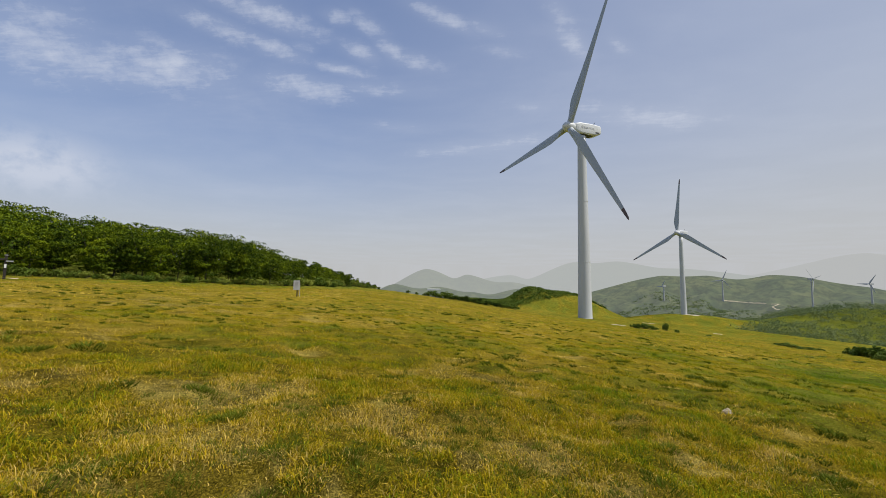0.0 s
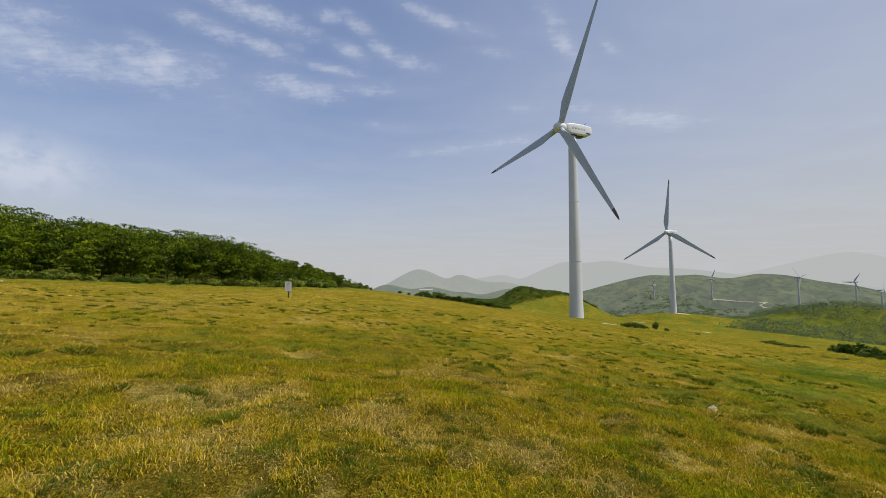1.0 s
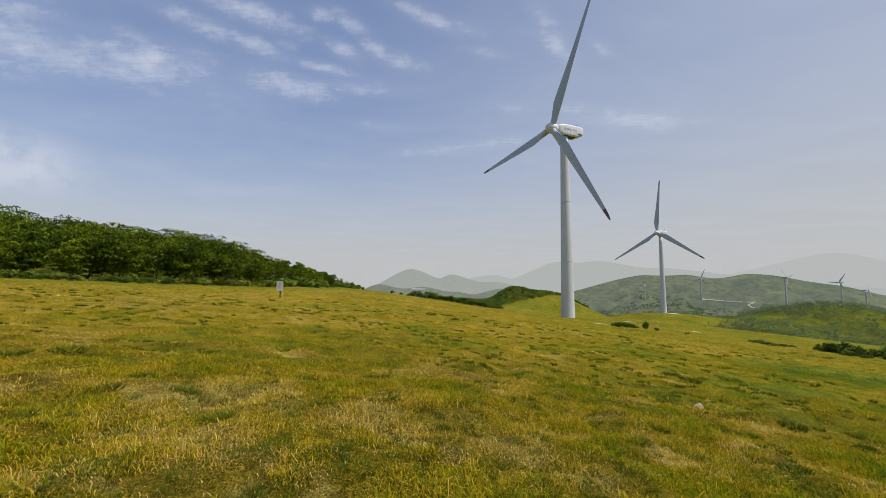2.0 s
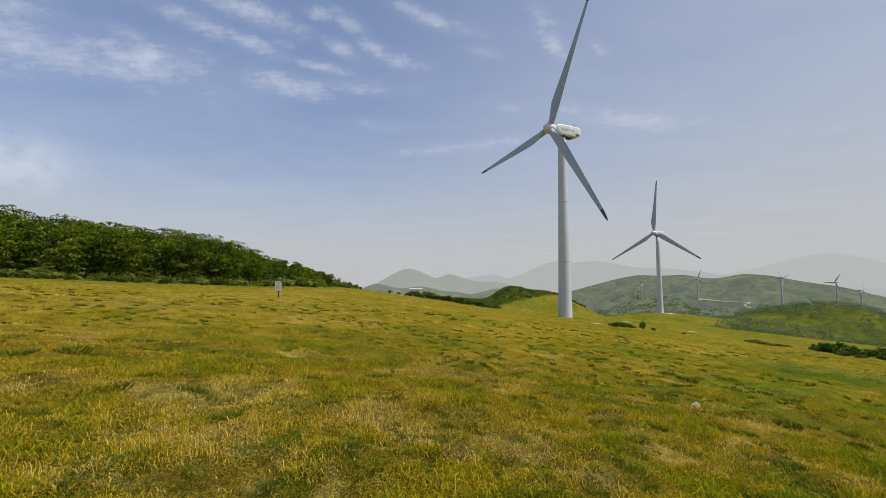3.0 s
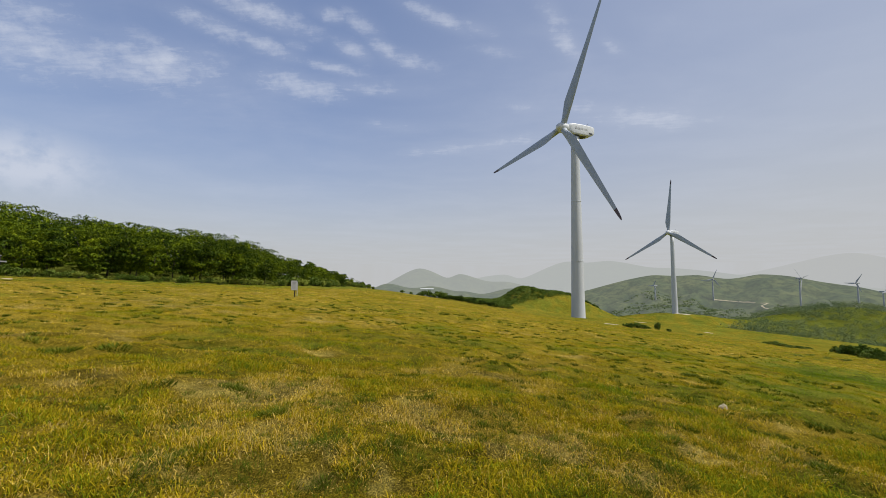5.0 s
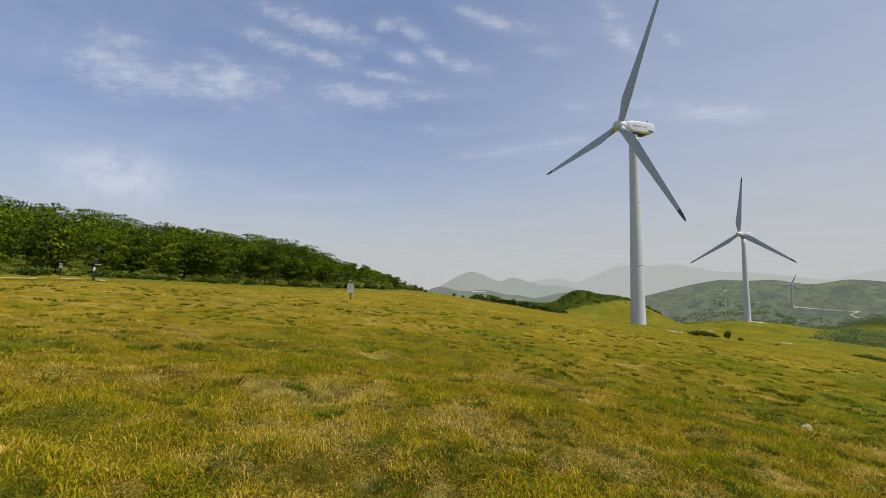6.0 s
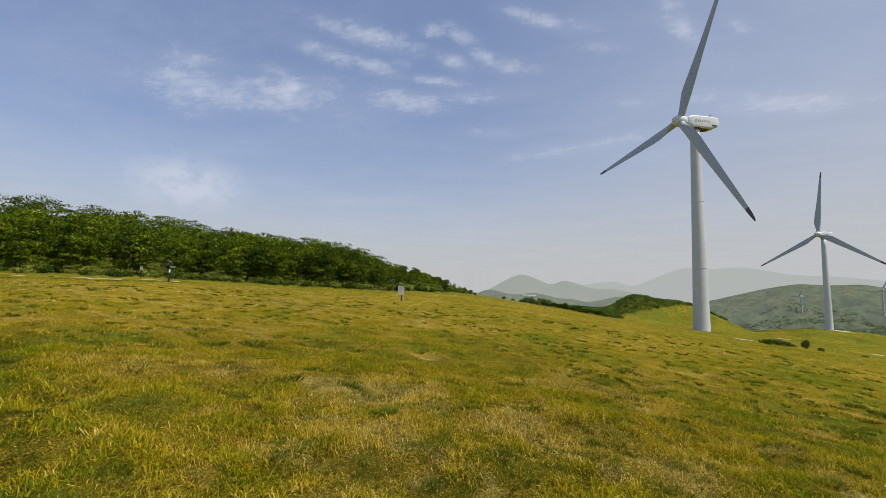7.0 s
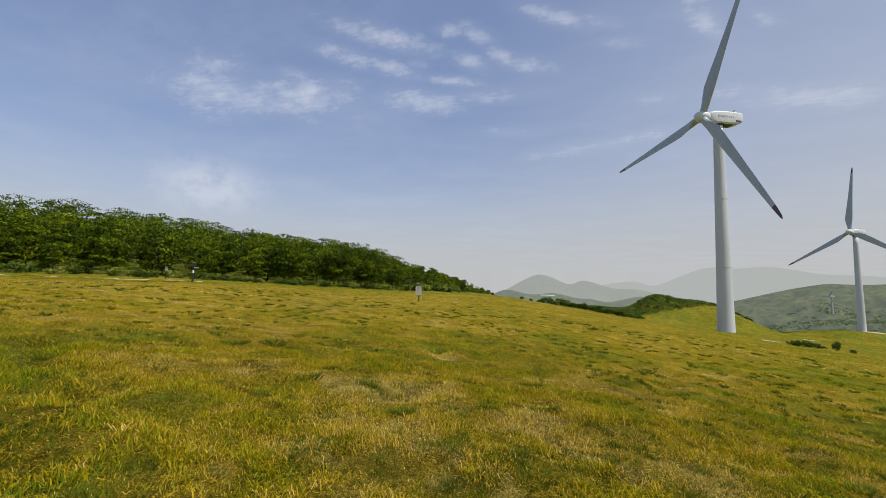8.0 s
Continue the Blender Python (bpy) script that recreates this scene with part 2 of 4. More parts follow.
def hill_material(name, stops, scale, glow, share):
    """Far hillside: cover in patches; haze is put into the surface itself as a steady emitted glow."""
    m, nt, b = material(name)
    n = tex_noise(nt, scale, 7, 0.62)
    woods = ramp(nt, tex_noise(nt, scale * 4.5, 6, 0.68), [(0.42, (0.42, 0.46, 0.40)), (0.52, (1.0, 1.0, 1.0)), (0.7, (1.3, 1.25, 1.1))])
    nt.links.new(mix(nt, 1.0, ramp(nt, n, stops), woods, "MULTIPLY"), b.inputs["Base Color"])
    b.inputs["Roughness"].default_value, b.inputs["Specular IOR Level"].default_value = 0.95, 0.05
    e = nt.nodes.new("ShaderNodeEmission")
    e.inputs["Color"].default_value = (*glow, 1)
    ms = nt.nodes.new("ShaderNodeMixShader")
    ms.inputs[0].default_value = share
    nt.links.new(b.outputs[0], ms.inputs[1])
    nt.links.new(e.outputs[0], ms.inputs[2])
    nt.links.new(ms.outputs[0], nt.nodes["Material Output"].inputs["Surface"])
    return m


GRASS = make_grass_material()
SOIL = make_ground_material()
TOWER = painted("tower_paint", (0.55, 0.57, 0.58), 0.5, dirt=0.10, scale=0.25)
NACELLE = painted("nacelle_paint", (0.66, 0.68, 0.69), 0.45, dirt=0.08, scale=0.5)
BLADE = painted("blade_gelcoat", (0.40, 0.44, 0.48), 0.4, dirt=0.08, scale=0.3)
BLADE_TIP = painted("blade_tip_dark", (0.11, 0.07, 0.065), 0.5, dirt=0.2)
DARK = painted("dark_steel", (0.05, 0.052, 0.055), 0.5, dirt=0.2, scale=2)
MARK = painted("faded_mark", (0.42, 0.43, 0.44), 0.5, dirt=0.1)
FAR_PAINT = painted("pale_turbine_paint", (0.42, 0.43, 0.43), 0.5, dirt=0.05)
CONCRETE = painted("concrete", (0.48, 0.46, 0.41), 0.9, dirt=0.25, scale=1.5, stretch=(1, 1, 1))
WOOD = painted("dark_post_wood", (0.025, 0.02, 0.016), 0.9, dirt=0.25, scale=6)
BOARD = painted("weathered_board", (0.44, 0.44, 0.42), 0.6, dirt=0.2, scale=4)
GREY = painted("grey_bar", (0.27, 0.27, 0.26), 0.7)
WHITE = painted("white_plate", (0.75, 0.75, 0.72), 0.5, dirt=0.1, scale=3)
STONE = painted("pale_stone", (0.47, 0.39, 0.26), 0.9, dirt=0.2, scale=9, stretch=(1, 1, 1))
PATH_SOIL = painted("bare_path", (0.38, 0.31, 0.17), 0.95, dirt=0.15, scale=1.2, stretch=(1, 1, 1))
BARK = painted("bark", (0.055, 0.047, 0.036), 0.9, dirt=0.25, scale=5)
LEAF = leafy("tree_leaves", [(0.05, (0.010, 0.022, 0.002)), (0.4, (0.036, 0.062, 0.003)), (0.75, (0.145, 0.19, 0.005)), (1.0, (0.32, 0.365, 0.014))], 0.10, 0.3)
SHRUB = leafy("shrub_leaves", [(0.05, (0.09, 0.12, 0.015)), (0.45, (0.19, 0.225, 0.03)), (1.0, (0.32, 0.34, 0.07))], 0.25, 0.3)
DARK_SHRUB = leafy("dark_shrub_leaves", [(0.05, (0.035, 0.065, 0.008)), (0.45, (0.08, 0.125, 0.014)), (1.0, (0.17, 0.21, 0.04))], 0.2, 0.2)
# haze is mixed into these leaf colours, paler and greyer than near leaves
HAZED_FAR_WOOD = leafy("hazed_far_wood_leaves", [(0.05, (0.06, 0.10, 0.04)), (0.45, (0.13, 0.175, 0.07)), (1.0, (0.24, 0.27, 0.115))], 0.2, 0.03)
# rank grass; its dark tones also stand in for shade in turf clefts
RUSH_CLEFT_SHADE = leafy("rank_grass_cleft_shade", [(0.05, (0.035, 0.055, 0.004)), (0.5, (0.095, 0.125, 0.007)), (1.0, (0.20, 0.21, 0.018))], 0.2, 0.5)
STRAW = leafy("bleached_straw", [(0.05, (0.42, 0.28, 0.03)), (0.5, (0.58, 0.42, 0.08)), (1.0, (0.74, 0.57, 0.17))], 0.15, 0.8)
GRAVEL = painted("pale_gravel", (0.44, 0.39, 0.26), 0.95, dirt=0.12, scale=0.3, stretch=(1, 1, 1))


# ---------------------------------------------------------------- mesh helpers
def part(name, bm, mat, parent=None, label="", smooth=False):
    me = bpy.data.meshes.new(name)
    bmesh.ops.recalc_face_normals(bm, faces=bm.faces)
    bm.to_mesh(me)
    bm.free()
    me.materials.append(mat)
    if smooth:
        me.polygons.foreach_set("use_smooth", [True] * len(me.polygons))
    ob = new(name, me)
    ob.parent = parent
    return tagged(ob, label)


def empty(name, m):
    ob = new(name)
    ob.empty_display_size = 0.3
    ob.matrix_basis = m
    return ob


def raw_mesh(name, verts, faces, mat, smooth=False, attribute=None):
    """verts (n,3) and equal-sized faces (m,k) as numpy arrays."""
    me = bpy.data.meshes.new(name)
    n, (m, k) = len(verts), faces.shape
    me.vertices.add(n)
    me.vertices.foreach_set("co", np.asarray(verts, np.float32).ravel())
    me.loops.add(m * k)
    me.loops.foreach_set("vertex_index", faces.astype(np.int32).ravel())
    me.polygons.add(m)
    me.polygons.foreach_set("loop_start", np.arange(0, m * k, k, dtype=np.int32))
    me.polygons.foreach_set("loop_total", np.full(m, k, np.int32))
    me.polygons.foreach_set("use_smooth", np.full(m, smooth))
    if attribute is not None:
        a = me.attributes.new("dry", "FLOAT", "POINT")
        a.data.foreach_set("value", np.asarray(attribute, np.float32))
    me.update(calc_edges=True)
    me.validate()
    me.materials.append(mat)
    return new(name, me)


def loft(bm, rings, close_ends=True):
    """Skin a list of equal vertex rings."""
    made = [[bm.verts.new(p) for p in ring] for ring in rings]
    n = len(rings[0])
    for a, b in zip(made, made[1:]):
        for i in range(n):
            bm.faces.new((a[i], a[(i + 1) % n], b[(i + 1) % n], b[i]))
    if close_ends:
        bm.faces.new(made[0][::-1])
        bm.faces.new(made[-1])
    return bm


def circle(r, z, n=32, cx=0.0, cy=0.0):
    return [(cx + r * math.cos(i * math.tau / n), cy + r * math.sin(i * math.tau / n), z) for i in range(n)]


def block(sx, sy, sz, m, bevel=0.01, bm=None):
    bm = bm or bmesh.new()
    made = bmesh.ops.create_cube(bm, size=1.0, matrix=m @ Matrix.Diagonal((sx, sy, sz, 1)))
    if bevel:
        edges = {e for v in made["verts"] for e in v.link_edges}
        bmesh.ops.bevel(bm, geom=list(edges), offset=bevel, segments=2, affect="EDGES", profile=0.5)
    return bm


# ---------------------------------------------------------------- lie of the land
def lattice(ix, iy, seed):
    h = (ix.astype(np.int64) * 374761393 + iy.astype(np.int64) * 668265263 + seed * 1442695041) & 0xFFFFFFFF
    h = ((h ^ (h >> 13)) * 1274126177) & 0xFFFFFFFF
    return ((h ^ (h >> 16)) & 0xFFFF) / 65535.0


def vnoise(x, y, scale, seed):
    u, v = np.asarray(x, float) / scale, np.asarray(y, float) / scale
    iu, iv = np.floor(u), np.floor(v)
    fu, fv = u - iu, v - iv
    fu, fv = fu * fu * (3 - 2 * fu), fv * fv * (3 - 2 * fv)
    a, b = lattice(iu, iv, seed), lattice(iu + 1, iv, seed)
    c, d = lattice(iu, iv + 1, seed), lattice(iu + 1, iv + 1, seed)
    return (a * (1 - fu) + b * fu) * (1 - fv) + (c * (1 - fu) + d * fu) * fv


def fbm(x, y, scale, seed, octaves=4):
    out, amp, tot = 0.0, 1.0, 0.0
    for i in range(octaves):
        out = out + amp * vnoise(x, y, scale / 2 ** i, seed + i)
        tot += amp
        amp *= 0.55
    return out / tot


def step(a, b, x):
    t = np.clip((x - a) / (b - a), 0, 1)
    return t * t * (3 - 2 * t)


def capsule(x, y, x0, y0, x1, y1, r):
    t = np.clip(((x - x0) * (x1 - x0) + (y - y0) * (y1 - y0)) / ((x1 - x0) ** 2 + (y1 - y0) ** 2), 0, 1)
    return np.hypot(x - x0 - t * (x1 - x0), y - y0 - t * (y1 - y0)) - r


def bell(x, y, cx, cy, rx, ry, turn=0.0):
    a = radians(turn)
    u, v = x - cx, y - cy
    p, q = (u * math.cos(a) + v * math.sin(a)) / rx, (v * math.cos(a) - u * math.sin(a)) / ry
    return np.exp(-(p * p + q * q))


def off_spur(x, y):
    """How far a place lies outside the summit and its grassy spurs."""
    s = np.minimum(capsule(x, y, -170, 70, -10, 40, 88), capsule(x, y, 0, 40, 28, 140, 40))
    s = np.minimum(s, capsule(x, y, 18, 200, 131, 324, 24))
    s = np.minimum(s, capsule(x, y, 28, 100, 112, 162, 49))
    return np.maximum(s, 0)


def land(x, y):
    """Height of the ground: a grassy summit that falls to the right and ahead, spurs, and the valley around."""
    x, y = np.asarray(x, float), np.asarray(y, float)
    fx = np.where(x > 0, x, -16 * np.tanh(-x / 20))
    z = -0.0977 * fx - 0.0276 * y * step(-45, 22, x)
    z = z + 20 * bell(x, y, -160, 85, 66, 62) + 4.0 * bell(x, y, -74, 112, 28, 28)
    z = z + 5.0 * bell(x, y, 14.7, 203, 7.7, 26) + 10.5 * bell(x, y, 31.6, 208, 20.5, 26)
    z = z + 6.2 * bell(x, y, 131, 324, 40, 40) + 2.5 * bell(x, y, 115, 165, 71, 71)
    s = off_spur(x, y)
    z = z - 75 * (1 - np.exp(-(s / 170) ** 2)) - 0.05 * np.minimum(s, 200)
    d = np.hypot(x, y)
    z = z * (1 - step(350, 900, d)) - 95 * step(350, 900, d)
    # wooded hill beyond the near slope
    z = z + (90.4 * bell(x, y, 327, 406, 117, 120, 40) + 66 * bell(x, y, 330, 720, 240, 130, -25)) * (1 - step(900, 1100, d))
    # unevenness of pasture
    near = 1 - step(60, 200, d)
    z = z + near * (0.16 * (fbm(x, y, 5.0, 11, 3) - 0.5) + 0.25 * (fbm(x, y, 0.8, 21, 2) - 0.5)) + (1 - near) * 2.0 * (fbm(x, y, 40, 31, 3) - 0.5)
    return z - Z0


Z0 = 0.0
Z0 = float(land(0.0, 0.0))


def edge(az):
    """Distance of the wood's edge from the summit, by bearing."""
    return np.interp(az, (-110, -75, -60, -50, -38, -28, -21, -15.3), (70, 75, 77, 77, 76, 84, 104, 132))


def wooded(x, y):
    az = np.degrees(np.arctan2(x, y))
    return step(-1, 5, np.hypot(x, y) - edge(az)) * (az < -15) * (az > -112)


# bleached bare patches, and rank dark tufts, some in place of shaded clefts, on the pasture: place and half-width
BARE = [
    (-2.4, 4.1, 0.45), (-2.8, 4.4, 0.35), (-3.6, 5.4, 0.5), (-4.2, 5.6, 0.4), (-4.1, 9.9, 0.9), (-1.0, 3.6, 0.3), (-1.7, 3.8, 0.3),
    (-2.7, 3.2, 0.35), (-3.6, 6.0, 0.4), (3.1, 8.9, 0.5), (2.5, 15.3, 0.9), (1.2, 10.9, 0.7), (3.9, 6.6, 0.4), (3.7, 6.6, 0.35), (0.8, 5.2, 0.35),
    (2.7, 5.9, 0.4), (2.8, 5.4, 0.3), (1.4, 6.2, 0.3), (2.5, 5.7, 0.3), (1.3, 4.6, 0.4), (5.3, 8.3, 0.5), (5.1, 13.6, 0.9), (5.5, 13.0, 0.7),
    (-1.5, 9.2, 0.6), (-0.6, 11.0, 0.8), (0.5, 8.1, 0.4), (-1.3, 6.0, 0.3),
]
RANK_AND_CLEFTS = [
    (-7.7, 6.9, 0.9), (-7.1, 7.4, 0.8), (-4.5, 5.4, 0.6), (-3.7, 5.8, 0.5), (-2.55, 4.55, 0.4), (-2.5, 4.7, 0.4), (-2.5, 4.85, 0.35), (-4.4, 7.5, 0.7),
    (-2.6, 3.4, 0.6), (-2.8, 3.0, 0.6), (-1.6, 4.1, 0.6), (-1.1, 4.1, 0.5), (-1.2, 3.6, 0.45), (-0.8, 3.9, 0.55), (8.1, 14.7, 1.0), (6.3, 13.4, 0.8),
    (6.3, 14.7, 0.8), (5.7, 8.4, 0.6), (8.2, 12.0, 0.7), (2.3, 6.1, 0.5), (2.9, 7.0, 0.4), (1.0, 5.7, 0.45), (3.6, 6.0, 0.6), (3.9, 5.7, 0.5),
    (1.8, 4.7, 0.6), (0.8, 4.1, 0.6), (4.5, 7.6, 0.5), (14.1, 27.6, 1.2), (1.8, 5.6, 0.45), (0.4, 4.6, 0.45),
]


def bareness(x, y):
    out = np.zeros(np.shape(x))
    wx, wy = x + 0.5 * (vnoise(x, y, 0.35, 71) - 0.5), y + 0.5 * (vnoise(x, y, 0.35, 72) - 0.5)
    for cx, cy, r in BARE:
        out = np.maximum(out, bell(wx, wy, cx, cy, r * 0.8, r * 0.55, 30 * math.sin(cx * 7)))
    return out


def dryness(x, y):
    """0 fresh green, 0.5 ochre turf, 1 straw."""
    d = np.hypot(x, y)
    v = 0.52 + 0.30 * (fbm(x, y, 9.0, 41, 3) - 0.5) + 0.85 * (fbm(x, y, 0.9, 51, 3) - 0.5) + 0.5 * (fbm(x, y, 2.6, 53, 2) - 0.5)
    v = v - 0.08 * step(4, 25, x) + 0.05 + 0.09 * step(6, 25, d) * step(14, -14, x)
    v = v - 0.55 * bell(x, y, 19, 23.5, 9, 5.5, 20) - 0.25 * bell(x, y, 9.5, 11.5, 4, 4) - 0.28 * bell(x, y, 5.5, 5, 3, 3)
    v = v - 0.18 * (1 - step(2.5, 6, d)) - 0.34 * step(26, 6, edge(np.degrees(np.arctan2(x, y))) - d) * step(-12, -18, np.degrees(np.arctan2(x, y)))
    v = v - 0.14 * step(70, 150, d) - 0.45 * step(4, 45, off_spur(x, y))
    v = v - 0.6 * wooded(x, y)
    straw = step(0.62, 0.78, fbm(x, y, 0.5, 61, 2))
    return np.clip(v + 0.34 * straw * (1 - step(6, 11, d)) + 0.6 * bareness(x, y), 0.0, 1.0)


def ground_sheet():
    rings = np.concatenate([[0.001], 0.35 * 1.03 ** np.arange(0, 324)])
    az = np.radians(np.concatenate([np.linspace(-80, 60, 300, endpoint=False), np.linspace(60, 280, 90, endpoint=False)]))
    r, a = np.meshgrid(rings, az, indexing="ij")
    x, y = (r * np.sin(a)).ravel(), (r * np.cos(a)).ravel()
    v = np.stack([x, y, land(x, y)], 1)
    nr, na = len(rings), len(az)
    i, j = np.meshgrid(np.arange(nr - 1), np.arange(na), indexing="ij")
    k = (j + 1) % na
    f = np.stack([i * na + j, i * na + k, (i + 1) * na + k, (i + 1) * na + j], -1).reshape(-1, 4)
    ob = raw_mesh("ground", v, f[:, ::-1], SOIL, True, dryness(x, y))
    # turf blends from the darkened soil nearby to the lighter turf colour outwards
    a = ob.data.attributes.new("turf", "FLOAT", "POINT")
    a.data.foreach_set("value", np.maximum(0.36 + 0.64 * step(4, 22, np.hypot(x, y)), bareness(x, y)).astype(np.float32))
    return tagged(ob, "ochre and green grassy hilltop pasture falling to the valley", "ground", kind="structure")


ground_sheet()


def grass_patch(name, count, r0, r1, height, width, seed, segments, label, az0=-92, az1=72):
    """Blades of grass strewn over the pasture ahead, in loose tussocks."""
    rng = np.random.default_rng(seed)
    r = np.sqrt(rng.uniform(r0 * r0, r1 * r1, count))
    a = np.radians(rng.uniform(az0, az1, count))
    x, y = r * np.sin(a), r * np.cos(a)
    # draw half of the blades together into tussocks
    spread = 0.07 if segments > 1 else 0.16
    m = count // 14
    pick = rng.integers(0, m, count)
    loose = rng.uniform(0, 1, count) < 0.4
    ox, oy = rng.normal(0, spread, count), rng.normal(0, spread, count)
    x = np.where(loose, x, x[pick] + ox)
    y = np.where(loose, y, y[pick] + oy)
    dry = dryness(x, y)
    thick = fbm(x, y, 0.42 if segments > 1 else 0.7, 81, 2)
    tall = np.where(loose, 0.75, np.clip(np.exp(rng.normal(0, 0.34, m)), 0.4, 1.5)[pick])
    tint = np.where(loose, 0.0, rng.normal(0, 0.2 if segments > 1 else 0.13, m)[pick])
    keep = rng.uniform(0, 1, count) < np.clip((0.08 + 3.4 * (thick - 0.33) if segments > 1 else 0.5 + 1.9 * (thick - 0.36)) - 0.9 * np.clip(dry - 0.75, 0, 1) * 2, 0.14 if segments > 1 else 0.12, 1)
    x, y, ox, oy, dry, thick, tall, tint = [q[keep] for q in (x, y, ox, oy, dry, thick, tall, tint)]
    n = len(x)
    h = height * tall * rng.uniform(0.5, 1.2, n) * (0.25 + 1.5 * thick) * (1.15 - 0.5 * dry)
    w = width * rng.uniform(0.6, 1.3, n)
    face = rng.uniform(0, math.tau, n)
    lean = np.arctan2(oy, ox) + rng.normal(0, 0.7, n)
    bend = h * rng.uniform(0.3, 1.7, n)
    z = land(x, y) - 0.01
    ux, uy = np.cos(face) * w / 2, np.sin(face) * w / 2
    lx, ly = np.cos(lean), np.sin(lean)
    dry = np.clip(dry + tint + rng.normal(0, 0.12, n), 0, 1)
    if segments == 1:
        v = np.empty((n, 3, 3))
        v[:, 0] = np.stack([x - ux, y - uy, z], 1)
        v[:, 1] = np.stack([x + ux, y + uy, z], 1)
        v[:, 2] = np.stack([x + lx * bend, y + ly * bend, z + h], 1)
        f = np.arange(3 * n).reshape(n, 3)
        k = 3
    else:
        v = np.empty((n, 5, 3))
        v[:, 0] = np.stack([x - ux, y - uy, z], 1)
        v[:, 1] = np.stack([x + ux, y + uy, z], 1)
        mx, my, mz = x + lx * bend * 0.38, y + ly * bend * 0.38, z + h * 0.7
        v[:, 2] = np.stack([mx + ux * 0.7, my + uy * 0.7, mz], 1)
        v[:, 3] = np.stack([mx - ux * 0.7, my - uy * 0.7, mz], 1)
        v[:, 4] = np.stack([x + lx * bend, y + ly * bend, z + h * (1.08 - 0.42 * bend / h)], 1)
        b = 5 * np.arange(n)[:, None]
        f = np.concatenate([b + [0, 1, 2], b + [0, 2, 3], b + [3, 2, 4]])
        k = 5
    ob = raw_mesh(name, v.reshape(-1, 3), f, GRASS, False, np.repeat(dry, k))
    return tagged(ob, label, "grass", kind="stuff")


grass_patch("grass", 420000, 0.1, 9.5, 0.075, 0.0098, 5, 2, "short tufted pasture grass, olive green with straw tips")
grass_patch("grass", 30000, 0.1, 5.0, 0.075, 0.008, 8, 2, "short tufted pasture grass behind the viewpoint", 72, 268)
grass_patch("grass", 30000, 5.0, 16.0, 0.08, 0.03, 9, 1, "ochre pasture grass behind the viewpoint", 72, 268)
grass_patch("grass", 440000, 9.0, 27.0, 0.07, 0.0150, 6, 1, "ochre pasture grass in uneven tufts on the hilltop")
grass_patch("grass", 190000, 26.0, 85.0, 0.09, 0.05, 7, 1, "dry ochre pasture grass further over the hilltop")


def strew(rng, cx, cy, size, per, spread, height, width, lie):
    """Blades of separate tufts: centres and sizes; lie is how far a blade leans for its height."""
    n = len(cx) * per
    sz = np.repeat(size, per)
    ang, rad = rng.uniform(0, math.tau, n), np.sqrt(rng.uniform(0, 1, n)) * spread * sz
    x, y = np.repeat(cx, per) + rad * np.cos(ang), np.repeat(cy, per) + rad * np.sin(ang)
    h = height * np.sqrt(sz) * rng.uniform(0.5, 1.2, n) * (1.1 - 0.5 * rad / (spread * sz))
    w = np.repeat(width, per) * rng.uniform(0.7, 1.3, n)
    face, lean = rng.uniform(0, math.tau, n), ang + rng.normal(0, 0.8, n)
    bend = h * rng.uniform(0.4, 1.6, n) * lie
    z = land(x, y) - 0.01
    ux, uy = np.cos(face) * w, np.sin(face) * w
    v = np.stack([np.stack([x - ux, y - uy, z], 1), np.stack([x + ux, y + uy, z], 1), np.stack([x + np.cos(lean) * bend, y + np.sin(lean) * bend, z + h], 1)], 1)
    return v.reshape(-1, 3), np.arange(3 * n).reshape(-1, 3)


def scatter(rng, n, r0, r1, named):
    """Random places over the pasture ahead, thinning outwards, and the named ones."""
    r = np.exp(rng.uniform(math.log(r0), math.log(r1), n))
    a = np.radians(rng.uniform(-88, 66, n))
    x, y = r * np.sin(a), r * np.cos(a)
    ok = (fbm(x, y, 3.0, 83, 2) > 0.40) & (wooded(x, y) < 0.2) & (bell(x, y, 19, 23.5, 9, 5.5, 20) < 0.3)
    size = np.exp(rng.normal(-1.0, 0.45, n)) * np.clip(0.7 + r / 40, 0.7, 1.7)
    nx, ny, ns = (np.array(c) for c in zip(*named))
    return np.concatenate([nx, x[ok]]), np.concatenate([ny, y[ok]]), np.concatenate([ns * 1.15, size[ok]])


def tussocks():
    """Dark, rank tufts that stand out of the grazed turf; some stand in for shaded clefts."""
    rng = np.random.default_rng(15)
    x, y, size = scatter(rng, 3000, 3.5, 44.0, RANK_AND_CLEFTS[:1])
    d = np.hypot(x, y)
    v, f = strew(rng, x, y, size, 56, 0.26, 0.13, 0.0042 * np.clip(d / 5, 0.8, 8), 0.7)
    nx, ny, ns = (np.array(c) for c in zip(*RANK_AND_CLEFTS))
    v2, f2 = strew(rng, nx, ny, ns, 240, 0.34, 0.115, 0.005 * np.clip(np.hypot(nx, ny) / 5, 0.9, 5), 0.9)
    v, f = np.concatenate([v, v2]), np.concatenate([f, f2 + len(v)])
    tagged(raw_mesh("tussocks", v, f, RUSH_CLEFT_SHADE), "dark green rank tussocks and stand-ins for shaded clefts in the grazed turf", "grass", kind="stuff")


